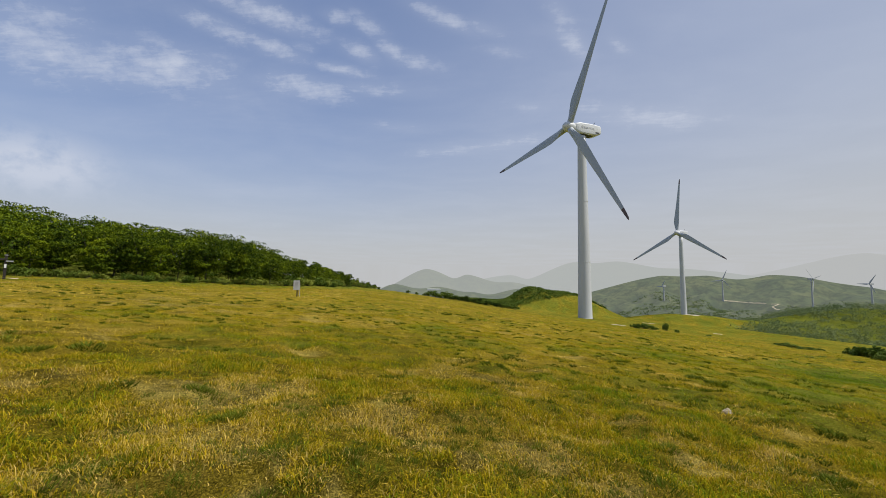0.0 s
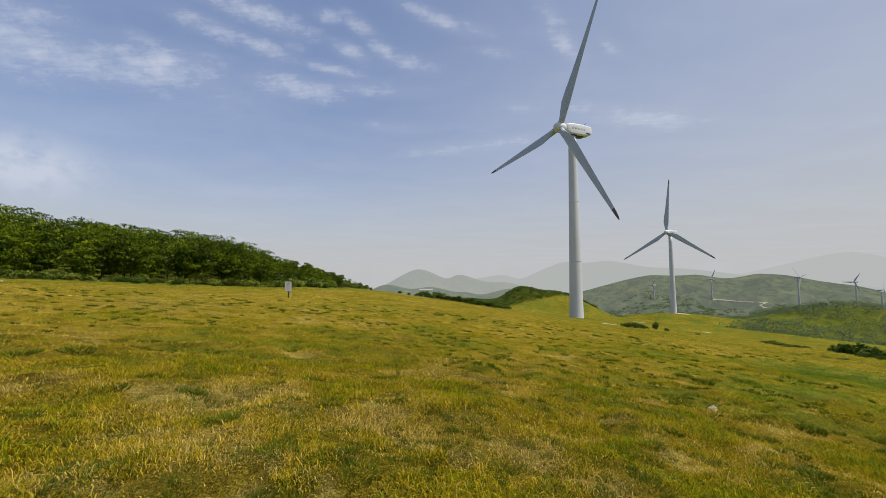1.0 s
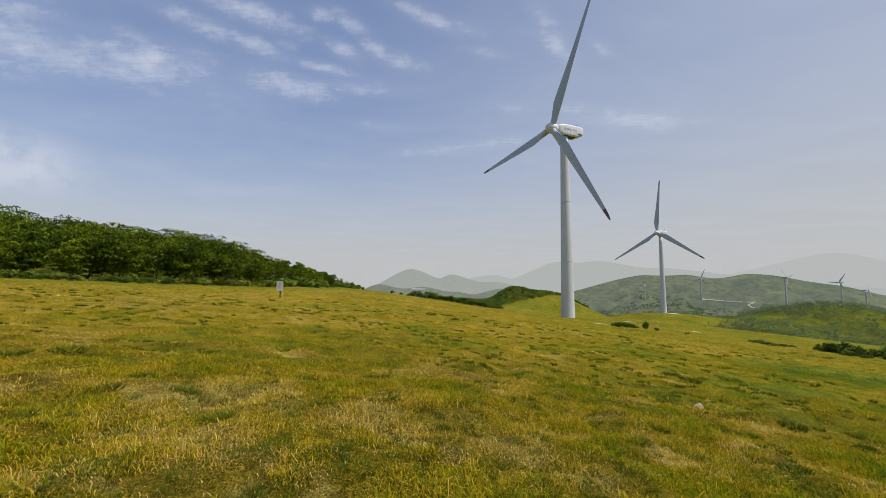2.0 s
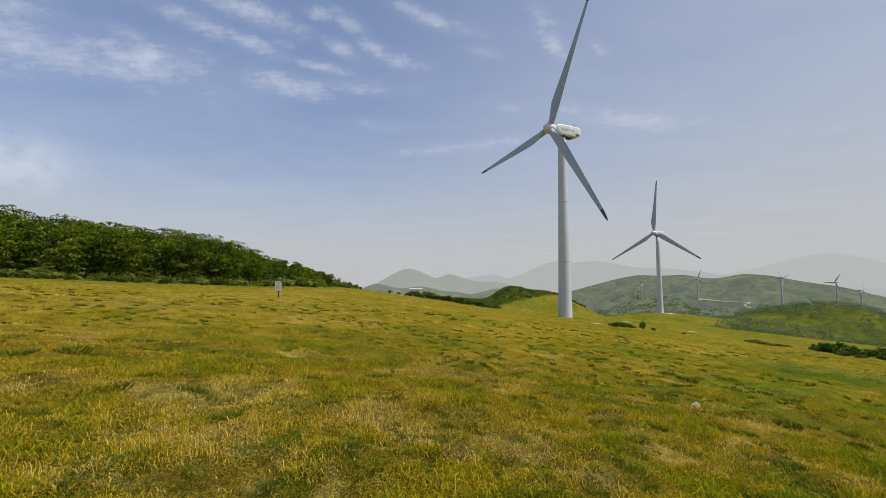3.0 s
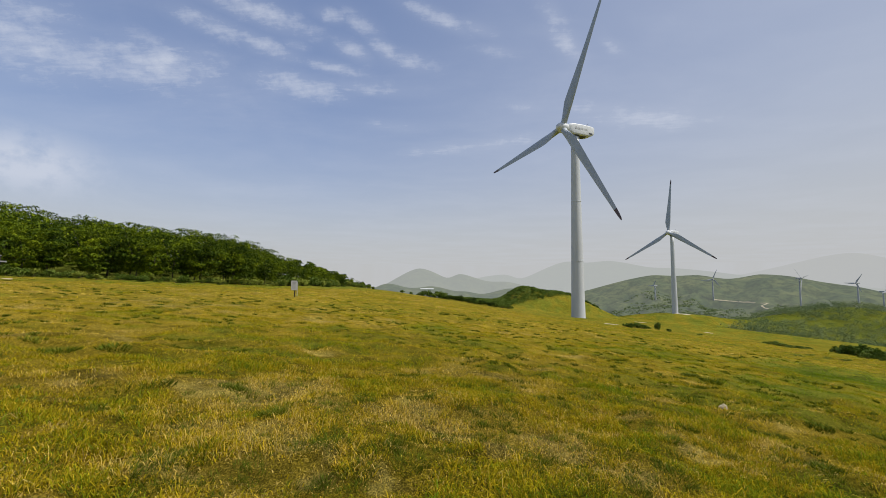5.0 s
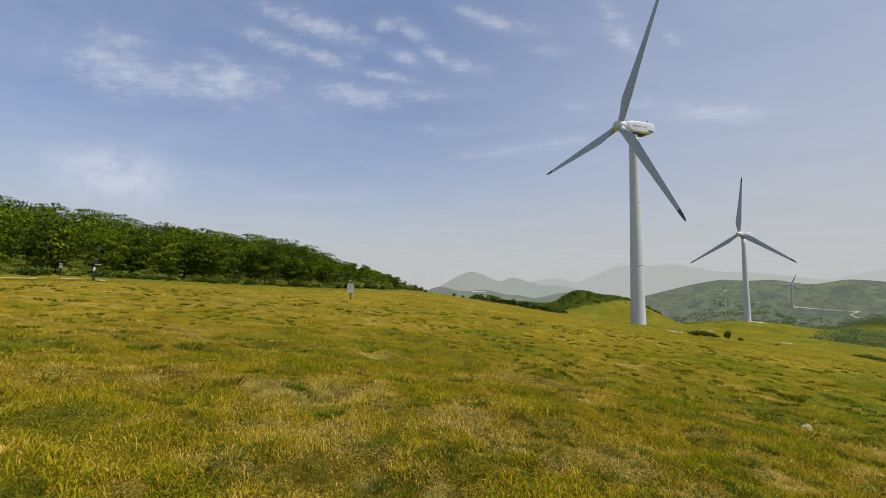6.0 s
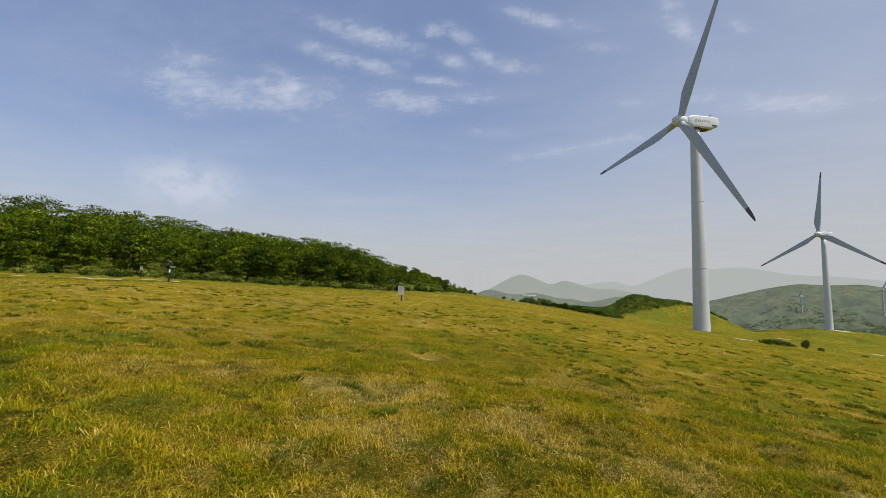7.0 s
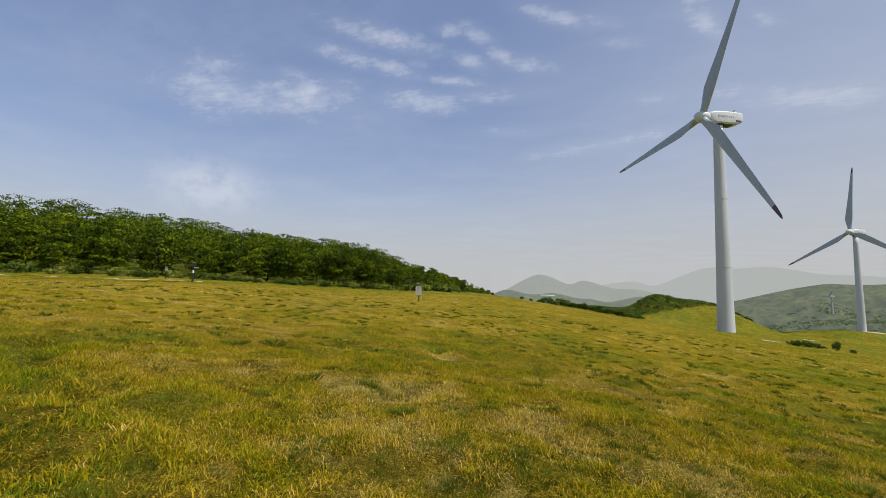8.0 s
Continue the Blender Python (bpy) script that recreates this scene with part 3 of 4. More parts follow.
def straw_mats():
    """Bleached dead grass that lies flat in loose mats."""
    rng = np.random.default_rng(16)
    x, y, size = scatter(rng, 2000, 3.2, 60.0, BARE)
    d = np.hypot(x, y)
    v, f = strew(rng, x, y, size, 44, 0.30, 0.04, 0.0048 * np.clip(d / 5, 0.8, 7), 2.6)
    tagged(raw_mesh("straw_mats", v, f, STRAW), "pale bleached straw lying flat among the turf", "grass", kind="stuff")


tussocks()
straw_mats()


# ---------------------------------------------------------------- far hills
def ridge(name, profile, dist, depth, az0, az1, floor, mat, label, rough, seed, na=200, nd=64):
    """A far range of hills; profile(az) gives the crest's height."""
    def height(A, D):
        S = (D - dist) / depth
        x, y = D * np.sin(A), D * np.cos(A)
        n = fbm(x, y, dist * 0.13, seed, 5) - 0.5
        spur = np.abs(fbm(x, y, dist * 0.07, seed + 9, 4) - 0.5) * 2
        return floor + (profile(np.degrees(A)) - floor) * np.exp(-(S * 1.15) ** 2) + rough * (n * np.exp(-(S * 2) ** 2) * 0.16 + (1.3 * n - spur) * np.clip(np.abs(S) * 1.8, 0, 1))

    S, A = np.meshgrid(np.linspace(-1.6, 1.2, nd), np.radians(np.linspace(az0, az1, na)), indexing="ij")
    D = dist + depth * S
    x, y, z = D * np.sin(A), D * np.cos(A), height(A, D)
    i, j = np.meshgrid(np.arange(nd - 1), np.arange(na - 1), indexing="ij")
    f = np.stack([i * na + j, (i + 1) * na + j, (i + 1) * na + j + 1, i * na + j + 1], -1).reshape(-1, 4)
    ob = raw_mesh(name, np.stack([x.ravel(), y.ravel(), z.ravel()], 1), f[:, ::-1], mat, True)
    tagged(ob, label, "hill", kind="structure")
    return height


def humps(base, rows):
    """A crest given as angles of elevation: bells (centre, half-width left, half-width right, degrees)."""
    def profile(az):
        e = np.zeros_like(az)
        for c, wl, wr, h in rows:
            w = np.where(az < c, wl, wr)
            e = e + ((h - base) * np.exp(-np.abs((az - c) / w) ** 1.7)) ** 5
        return base + e ** 0.2
    return profile


def crest(base, rows, dist):
    p = humps(base, rows)
    return lambda az: 1.5 + dist * np.tan(np.radians(p(az)))


GREEN_HILL = [(0.36, (0.03, 0.05, 0.018)), (0.47, (0.055, 0.075, 0.026)), (0.58, (0.08, 0.095, 0.032)), (0.72, (0.13, 0.135, 0.05))]
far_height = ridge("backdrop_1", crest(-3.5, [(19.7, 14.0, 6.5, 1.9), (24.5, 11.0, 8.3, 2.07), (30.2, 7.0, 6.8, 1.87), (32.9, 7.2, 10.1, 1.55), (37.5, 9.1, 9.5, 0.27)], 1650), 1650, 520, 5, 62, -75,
      hill_material("far_green_hill", GREEN_HILL, 0.012, FAR_HAZE_GLOW, 0.30), "broad green hill under summer haze", 46, 101)
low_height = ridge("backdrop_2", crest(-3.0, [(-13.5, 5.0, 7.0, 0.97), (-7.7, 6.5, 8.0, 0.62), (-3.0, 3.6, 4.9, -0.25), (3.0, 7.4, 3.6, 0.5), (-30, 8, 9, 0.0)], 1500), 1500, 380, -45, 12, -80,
      hill_material("low_green_hill", GREEN_HILL, 0.012, FAR_HAZE_GLOW, 0.5), "low green hills in the haze", 26, 111)
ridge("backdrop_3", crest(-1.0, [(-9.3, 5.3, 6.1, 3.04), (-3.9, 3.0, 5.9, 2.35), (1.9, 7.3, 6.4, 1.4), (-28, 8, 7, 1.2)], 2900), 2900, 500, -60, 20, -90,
      hill_material("hazy_mountain", GREEN_HILL, 0.006, MOUNT_HAZE_GLOW, 0.80), "hazy pointed mountain", 60, 121)
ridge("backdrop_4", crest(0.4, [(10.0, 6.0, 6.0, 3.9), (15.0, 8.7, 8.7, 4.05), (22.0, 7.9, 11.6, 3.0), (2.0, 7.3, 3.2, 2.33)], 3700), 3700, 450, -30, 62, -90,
      hill_material("pale_mountain", GREEN_HILL, 0.005, PALE_HAZE_GLOW, 0.93), "pale long mountain fading into the haze", 70, 131)
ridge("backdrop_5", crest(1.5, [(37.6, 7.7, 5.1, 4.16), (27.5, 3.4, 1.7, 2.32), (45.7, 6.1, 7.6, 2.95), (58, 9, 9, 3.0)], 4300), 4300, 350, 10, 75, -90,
      hill_material("palest_mountain", GREEN_HILL, 0.005, PALEST_HAZE_GLOW, 0.96), "palest far mountain almost lost in haze", 60, 141)


# ---------------------------------------------------------------- wind turbines
def blade_mesh(R):
    """A blade along +z from the hub's centre, its leading edge towards -y, suction side towards -x."""
    bm = bmesh.new()
    rings = []
    for s, chord, thick, twist in ((0.02, 1.9, 1.9, 14), (0.06, 1.9, 1.85, 14), (0.12, 2.7, 1.3, 14), (0.19, 3.45, 0.95, 12), (0.27, 3.3, 0.75, 10), (0.40, 2.75, 0.55, 7),
                                   (0.55, 2.2, 0.4, 4), (0.70, 1.75, 0.3, 2.5), (0.83, 1.35, 0.22, 1.5), (0.905, 1.1, 0.17, 1)):
        rings.append(blade_ring(s * R, chord, thick, twist))
    return loft(bm, rings)


def blade_ring(z, chord, thick, twist):
    a, n, ring = radians(twist), 16, []
    round_ = max(0.0, min(1.0, (thick / chord - 0.3) / 0.6))
    for i in range(n):
        t = i * math.tau / n
        y = -math.cos(t) * 0.5
        x = math.sin(t) * 0.5 * thick
        x *= round_ + (1 - round_) * (0.75 - 0.55 * y * 1.6)
        y = y * chord + (1 - round_) * 0.18 * chord
        ring.append((x * math.cos(a) - y * math.sin(a), x * math.sin(a) + y * math.cos(a), z))
    return ring


def blade_tip_mesh(R):
    bm = bmesh.new()
    return loft(bm, [blade_ring(s * R, c, t, 1) for s, c, t in ((0.906, 1.1, 0.17), (0.95, 0.9, 0.13), (0.985, 0.6, 0.09), (1.0, 0.2, 0.05))])


def wind_turbine(x, y, z, height, offset, R, yaw, tilt, phase, label, detail=True, paint=None, body=None, wing=None):
    thing = empty("wind_turbine", pose(x, y, z, 0, 0, yaw))
    tagged(thing, label, "wind turbine", "turbines of the wind farm")
    paint, body, wing = paint or TOWER, body or NACELLE, wing or BLADE
    top = height - 2.1
    bm = bmesh.new()
    k = 40 if detail else 14
    rings = [circle(2.12, -1.5, k), circle(2.12, 0, k), circle(2.08, 0.6, k)]
    for i in range(1, 13):
        s = i / 12
        rings.append(circle(2.08 - 0.88 * s ** 0.9, 0.6 + (top - 0.6) * s, k))
    loft(bm, rings)
    tower = part("tower", bm, paint, thing, smooth=True)
    if detail:
        for s in (0.0, 0.30, 0.63, 0.985):
            bm = bmesh.new()
            r = 2.08 - 0.88 * s ** 0.9 + 0.02
            zz = 0.6 + (top - 0.6) * s
            loft(bm, [circle(r, zz - 0.07, k), circle(r + 0.035, zz - 0.05, k), circle(r + 0.035, zz + 0.05, k), circle(r, zz + 0.07, k)])
            part("flange_ring", bm, paint, tower)
        bm = block(0.12, 0.85, 2.1, pose(1.98, -0.55, 1.7, 0, 0, -15), 0.05)
        part("access_door", bm, MARK, tower, "grey steel door at the foot of the tower")
        for i in range(4):
            part("step", block(0.3, 1.0, 0.06, pose(2.25 + 0.28 * i, -0.62, 0.62 - 0.17 * i, 0, 0, -15), 0.01), DARK, tower)
    # nacelle: a rounded box, narrower at the front, its underside rising to the rear
    bm = bmesh.new()
    hub = Vector((-offset, 0, height))
    rings = []
    for u, half, lo, hi, soft in ((-offset + 1.5, 1.15, -1.2, 1.15, 0.9), (-offset + 2.1, 1.45, -1.55, 1.4, 0.7), (-1.6, 1.62, -1.85, 1.62, 0.5), (1.8, 1.7, -1.9, 1.72, 0.45),
                                  (4.6, 1.68, -1.75, 1.70, 0.45), (6.3, 1.6, -1.1, 1.62, 0.45), (6.75, 1.35, -0.7, 1.35, 0.4)):
        ring = []
        for cy, cz, a0 in ((half - soft, hi - soft, 0), (-half + soft, hi - soft, 90), (-half + soft, lo + soft, 180), (half - soft, lo + soft, 270)):
            for q in range(5):
                a = radians(a0 + q * 22.5)
                ring.append((u, cy + soft * math.cos(a), height + cz + soft * math.sin(a)))
        rings.append(ring)
    loft(bm, rings)
    nac = part("nacelle", bm, body, thing, "off-white rounded nacelle housing", smooth=False)
    if detail:
        for p in nac.data.polygons:
            p.use_smooth = len(p.vertices) == 4
        # unreadable maker's lettering, as a badge and bars on both flanks
        for side in (-1, 1):
            bm = bmesh.new()
            loft(bm, [[(0.42 * math.cos(i * math.tau / 20), -0.02, 0.42 * math.sin(i * math.tau / 20)) for i in range(20)], [(0.42 * math.cos(i * math.tau / 20), 0.02, 0.42 * math.sin(i * math.tau / 20)) for i in range(20)]])
            bm.transform(pose(-0.9, side * 1.665, height + 0.15))
            part("badge", bm, MARK, nac, "faded grey badge")
            for i, w in enumerate((0.42, 0.36, 0.42, 0.3, 0.42, 0.36, 0.42)):
                part("mark_bar", block(w, 0.04, 0.55, pose(-0.05 + 0.58 * i, side * 1.70, height + 0.1), 0.01), MARK, nac, "faded grey lettering bar")
            part("vent", block(1.5, 0.06, 0.5, pose(4.9, side * 1.685, height - 0.95), 0.02), DARK, nac, "dark cooling vent")
        part("underside_opening", block(3.6, 2.2, 0.1, pose(1.9, 0, height - 1.9), 0.03), DARK, nac, "dark slab along the underside")
        bm = bmesh.new()
        loft(bm, [circle(0.05, height + 1.6, 8, 5.6, 0.5), circle(0.035, height + 3.1, 8, 5.6, 0.5)])
        block(0.05, 0.9, 0.05, pose(5.6, 0.5, height + 2.9), 0, bm)
        block(0.12, 0.12, 0.3, pose(5.6, 0.1, height + 3.05), 0.02, bm)
        part("wind_mast", bm, DARK, nac, "thin mast with wind gauges")
        bm = bmesh.new()
        loft(bm, [circle(1.3, top - 0.1, k), circle(1.42, top, k), circle(1.42, height - 1.75, k)])
        part("yaw_ring", bm, DARK, nac, smooth=True)
    # spinner and rotor, tilted up a little
    turn = Matrix.Translation(hub) @ Matrix.Rotation(radians(tilt), 4, "Y")
    bm = bmesh.new()
    prof = ((1.55, 0.9), (1.5, 1.45), (0.8, 1.62), (0.0, 1.65), (-0.8, 1.5), (-1.5, 1.15), (-1.95, 0.7), (-2.15, 0.2))
    loft(bm, [[(u, r * math.cos(i * math.tau / k), r * math.sin(i * math.tau / k)) for i in range(k)] for u, r in prof])
    bm.transform(turn)
    part("spinner", bm, body, thing, "rounded nose cone", smooth=True)
    for i in range(3):
        m = turn @ Matrix.Rotation(radians(phase + 120 * i), 4, "X")
        bm = blade_mesh(R)
        bm.transform(m)
        b = part("blade", bm, wing, thing)
        bm = blade_tip_mesh(R)
        bm.transform(m)
        part("blade_tip", bm, BLADE_TIP if detail else wing, b, "dark banded tip" if detail else "")
    return thing


def on(x, y, lift=0.0):
    return float(land(x, y)) + lift


wind_turbine(26.6, 134.0, -6.45, 59.0, 4.9, 40.6, 30.8, 3.7, 24, "tall white wind turbine with dark blade tips on the grassy crest")
wind_turbine(131.6, 324.0, -15.5, 61.2, 4.5, 39.2, 37.5, 4.1, 3, "white wind turbine further along the grassy spur")


# ---------------------------------------------------------------- trees and shrubs
def leaf_cloud(rng, centres, radii, per, size, flat=0.5, dome=0.0):
    """Leaf sprays as small tilted quads, strewn through flattened clumps. Returns verts and faces."""
    n = len(centres) * per
    c = np.repeat(np.asarray(centres, float), per, 0)
    r = np.repeat(np.asarray(radii, float), per, 0)
    d = rng.normal(0, 1, (n, 3))
    d /= np.linalg.norm(d, axis=1)[:, None]
    d[:, 2] = np.where(rng.uniform(0, 1, n) < dome, np.abs(d[:, 2]), d[:, 2])
    p = c + d * r * (rng.uniform(0.25 + 0.3 * dome, 1.0, n) ** 0.5)[:, None]
    nrm = d * np.array([1, 1, 1.0]) * (1 - flat) + np.array([0, 0, 1.0]) * flat + rng.normal(0, 0.45, (n, 3))
    nrm /= np.linalg.norm(nrm, axis=1)[:, None]
    ref = rng.normal(0, 1, (n, 3))
    u = np.cross(nrm, ref)
    u /= np.linalg.norm(u, axis=1)[:, None]
    v = np.cross(nrm, u)
    s = (size * rng.uniform(0.55, 1.3, n))[:, None]
    droop = np.array([0, 0, 1.0]) * s * 0.22
    verts = np.stack([p - u * s * 0.5, p - v * s * 0.32 + droop * 0.3, p + u * s * 0.55 - droop, p + v * s * 0.32 + droop * 0.3], 1).reshape(-1, 3)
    return verts, np.arange(4 * n).reshape(n, 4)


def limb(bm, a, b, r0, r1, n=6):
    a, b = Vector(a), Vector(b)
    q = (b - a).to_track_quat("Z", "Y").to_matrix()
    loft(bm, [[a + q @ Vector((r0 * math.cos(i * math.tau / n), r0 * math.sin(i * math.tau / n), 0)) for i in range(n)],
              [b + q @ Vector((r1 * math.cos(i * math.tau / n), r1 * math.sin(i * math.tau / n), 0)) for i in range(n)]])


def crown_clumps(rng, H, R, count, base):
    centres, radii = [], []
    for i in range(count):
        t = (i + rng.uniform(0, 1)) / count
        z = base + (H - base) * t
        reach = R * math.sqrt(max(0.05, 1 - ((t - 0.35) / 0.72) ** 2))
        a = rng.uniform(0, math.tau)
        q = reach * rng.uniform(0.35, 1.0)
        centres.append((q * math.cos(a), q * math.sin(a), z))
        s = R * rng.uniform(0.26, 0.5)
        radii.append((s, s * rng.uniform(0.8, 1.2), s * rng.uniform(0.34, 0.58)))
    return centres, radii


def tree(seed, H, R):
    """A low broad-leaved tree: trunk with limbs, crown of layered sprays."""
    rng = np.random.default_rng(seed)
    thing = empty("tree", pose(0, 0, -500))
    tagged(thing, "wind-trimmed broad-leaved tree in fresh green leaf at the wood's edge", "tree", "trees of the wood")
    centres, radii = crown_clumps(rng, H, R, 23, H * 0.12)
    bm = bmesh.new()
    lean = Vector((rng.uniform(-0.5, 0.5), rng.uniform(-0.5, 0.5), 0))
    pts = [Vector((0, 0, -0.4)), Vector((0, 0, 0.1)) + lean * 0.1, Vector((0, 0, H * 0.3)) + lean * 0.5, Vector((0, 0, H * 0.72)) + lean]
    for k, (a, b) in enumerate(zip(pts, pts[1:])):
        limb(bm, a, b, 0.13 - 0.035 * k, 0.13 - 0.035 * (k + 1), 8)
    for c in centres[::3]:
        limb(bm, pts[2] + (pts[3] - pts[2]) * float(rng.uniform(-0.4, 0.7)), c, 0.06, 0.02, 5)
    part("trunk", bm, BARK, thing)
    v, f = leaf_cloud(rng, centres, radii, 140, 0.27, 0.3, 0.8)
    v2, f2 = leaf_cloud(rng, [(0, 0, H * 0.5)], [(R * 0.72, R * 0.72, H * 0.36)], 520, 0.5, 0.2)
    v, f = np.concatenate([v, v2]), np.concatenate([f, f2 + len(v)])
    crown = raw_mesh("crown", v, f, LEAF)
    crown.parent = thing
    return thing


def shrub(seed, R, H, mat, label, per=34):
    rng = np.random.default_rng(seed)
    thing = empty("shrub", pose(0, 0, -500))
    tagged(thing, label, "shrub", "shrubs on the hilltop")
    centres, radii = [], []
    for i in range(11):
        a, q = rng.uniform(0, math.tau), R * math.sqrt(rng.uniform(0, 1)) * 0.75
        s = R * rng.uniform(0.25, 0.42)
        centres.append((q * math.cos(a), q * math.sin(a), H * rng.uniform(0.3, 0.8) * (1 - 0.45 * (q / R) ** 2)))
        radii.append((s, s, H * rng.uniform(0.2, 0.32)))
    bm = bmesh.new()
    for c in centres:
        limb(bm, (c[0] * 0.15, c[1] * 0.15, -0.1), c, 0.025, 0.01, 5)
    part("stems", bm, BARK, thing)
    v, f = leaf_cloud(rng, centres, radii, per, 0.17 * R / 0.8 + 0.05, 0.55)
    leaves = raw_mesh("foliage", v, f, mat)
    leaves.parent = thing
    return thing


def tree_size(az):
    return np.interp(az, (-110, -62, -32, -30, -27.4, -23.4, -19, -16), (1.1, 1.03, 1.0, 0.88, 0.7, 0.6, 0.38, 0.16))


def forest():
    rng = np.random.default_rng(77)
    kinds = [tree(300 + i, 6.4 + 0.35 * i, 2.5 + 0.18 * i) for i in range(6)]
    spots, deep = [], []
    for gx in np.arange(-210, -20, 3.4):
        for gy in np.arange(-40, 190, 3.4):
            x, y = gx + rng.uniform(-1.4, 1.4), gy + rng.uniform(-1.4, 1.4)
            az, d = math.degrees(math.atan2(x, y)), math.hypot(x, y)
            if not -110 < az < -15.4:
                continue
            into = d - float(edge(az)) - 2.5 * float(fbm(x, y, 9, 91, 2))
            if into < 0 or into > 62:
                continue
            if into < 8.5 and az > -84:
                spots.append((x, y, az))
            elif rng.uniform() < 0.78:
                deep.append((x, y, az))
    for i, (x, y, az) in enumerate(spots):
        s = float(tree_size(az)) * rng.uniform(0.7, 1.0)
        k = kinds[int(rng.integers(0, 6))]
        m = Matrix.Translation((x, y, on(x, y))) @ Matrix.Rotation(rng.uniform(0, math.tau), 4, "Z") @ Matrix.Diagonal((s, s, s, 1))
        copy_thing(k, m)
    for k in kinds:
        for o in (*k.children_recursive, k):
            bpy.data.objects.remove(o)
    # the wood behind its edge
    cs, rs = [], []
    for x, y, az in deep:
        s = float(tree_size(az)) * rng.uniform(0.85, 1.15)
        c, r = crown_clumps(rng, 6.9 * s, 2.9 * s, 11, 2.6 * s)
        z = on(x, y)
        cs += [(x + a, y + b, z + h) for a, b, h in c]
        rs += [(a * 1.2, b * 1.2, h * 1.15) for a, b, h in r]
    v, f = leaf_cloud(rng, cs, rs, 32, 0.44, 0.3, 0.85)
    tagged(raw_mesh("woodland", v, f, LEAF), "dense broad-leaved wood covering the rounded hill", "woodland", kind="stuff")


forest()


def shrubs():
    rng = np.random.default_rng(88)
    pale = [shrub(400 + i, 1.0, 1.0, SHRUB, "low pale green shrub at the wood's edge") for i in range(4)]
    dark = [shrub(420 + i, 1.0, 1.15, DARK_SHRUB, "dark green shrub on the open crest") for i in range(4)]

    def put(kind, x, y, s, tall=1.0):
        m = Matrix.Translation((x, y, on(x, y, -0.05))) @ Matrix.Rotation(rng.uniform(0, math.tau), 4, "Z") @ Matrix.Diagonal((s, s, s * tall, 1))
        copy_thing(kind[int(rng.integers(0, 4))], m)

    def polar(az, d):
        return d * math.sin(radians(az)), d * math.cos(radians(az))

    for az in np.arange(-84, -15.5, 0.85):                    # skirt of the wood
        d = float(edge(az)) - rng.uniform(-1.5, 2.6)
        put(pale if rng.uniform() < 0.5 else dark, *polar(az + rng.uniform(-0.3, 0.3), d), rng.uniform(0.5, 1.35) * (0.65 if az > -20 else 1.0))
    for az in np.arange(-27, -15.6, 0.3):                     # thicket at the wood's low end
        d = float(edge(az)) + rng.uniform(-1, 9)
        put(dark if rng.uniform() < 0.6 else pale, *polar(az, d), float(np.interp(az, (-27, -20, -15.6), (1.7, 1.5, 0.8))) * rng.uniform(0.8, 1.25))
    for az, d, s in ((-9.2, 137, 1.2), (-8.4, 136, 2.0), (-7.6, 137, 1.5), (-6.9, 135, 2.3), (-6.1, 136, 1.9), (-5.4, 135, 1.5), (-4.6, 136, 1.3), (-3.6, 136, 1.0), (-2.8, 135, 1.3),
                     (-1.9, 136, 1.2), (-0.9, 138, 1.4), (0.0, 140, 1.2), (-10.4, 136, 0.7), (-11.6, 135, 0.8), (1.0, 142, 1.4), (-4.1, 137, 1.6), (-2.3, 138, 1.7), (-1.3, 137, 1.5), (0.5, 141, 1.6), (1.8, 146, 1.6), (2.5, 150, 1.5)):
        put(dark, *polar(az, d), s)
    for az, d, s, tall in ((16.8, 93, 0.8, 1.0), (17.3, 92, 1.1, 0.9), (17.9, 93, 1.1, 0.85), (18.5, 94, 0.95, 0.9), (19.1, 96, 0.7, 0.8), (20.2, 97, 0.75, 2.1), (21.4, 96, 0.6, 1.0)):
        put(dark, *polar(az, d), s, tall)
    for az, d, s in ((36.0, 88, 0.9), (36.5, 88, 1.5), (37.1, 84, 1.7), (37.8, 86, 1.9), (38.3, 82, 1.2), (38.9, 80, 1.5), (39.6, 81, 1.2), (40.4, 80, 1.5), (41.2, 79, 1.3), (42.4, 79, 1.5), (43.6, 79, 1.6), (45, 78, 1.4), (38.0, 77, 0.8), (39.2, 76, 0.7)):
        put(dark, *polar(az, d), s, 0.9)
    for az, d, s in ((30.4, 92, 0.8), (31.0, 88, 1.0), (31.7, 85, 0.9), (32.4, 84, 0.8), (33.2, 86, 0.9), (33.9, 88, 0.6), (24.5, 95, 0.5), (34.0, 58, 0.5), (35.2, 57, 0.5), (36.6, 57, 0.5), (33.0, 52, 0.4)):
        put(pale if d < 65 else dark, *polar(az, d), s, 0.55)
    for i in range(26):                                       # shrubs on the little knoll
        x, y = 12 + rng.normal(0, 7), 200 + rng.normal(0, 9)
        if land(x, y) > -4:
            put(dark, x, y, rng.uniform(0.9, 1.7), 0.85)
    for i in range(14):
        x, y = 44 + rng.normal(0, 3.5), 212 + rng.normal(0, 6)
        put(dark, x, y, rng.uniform(0.9, 1.6), 0.8)
    for k in pale + dark:
        for o in (*k.children_recursive, k):
            bpy.data.objects.remove(o)


shrubs()


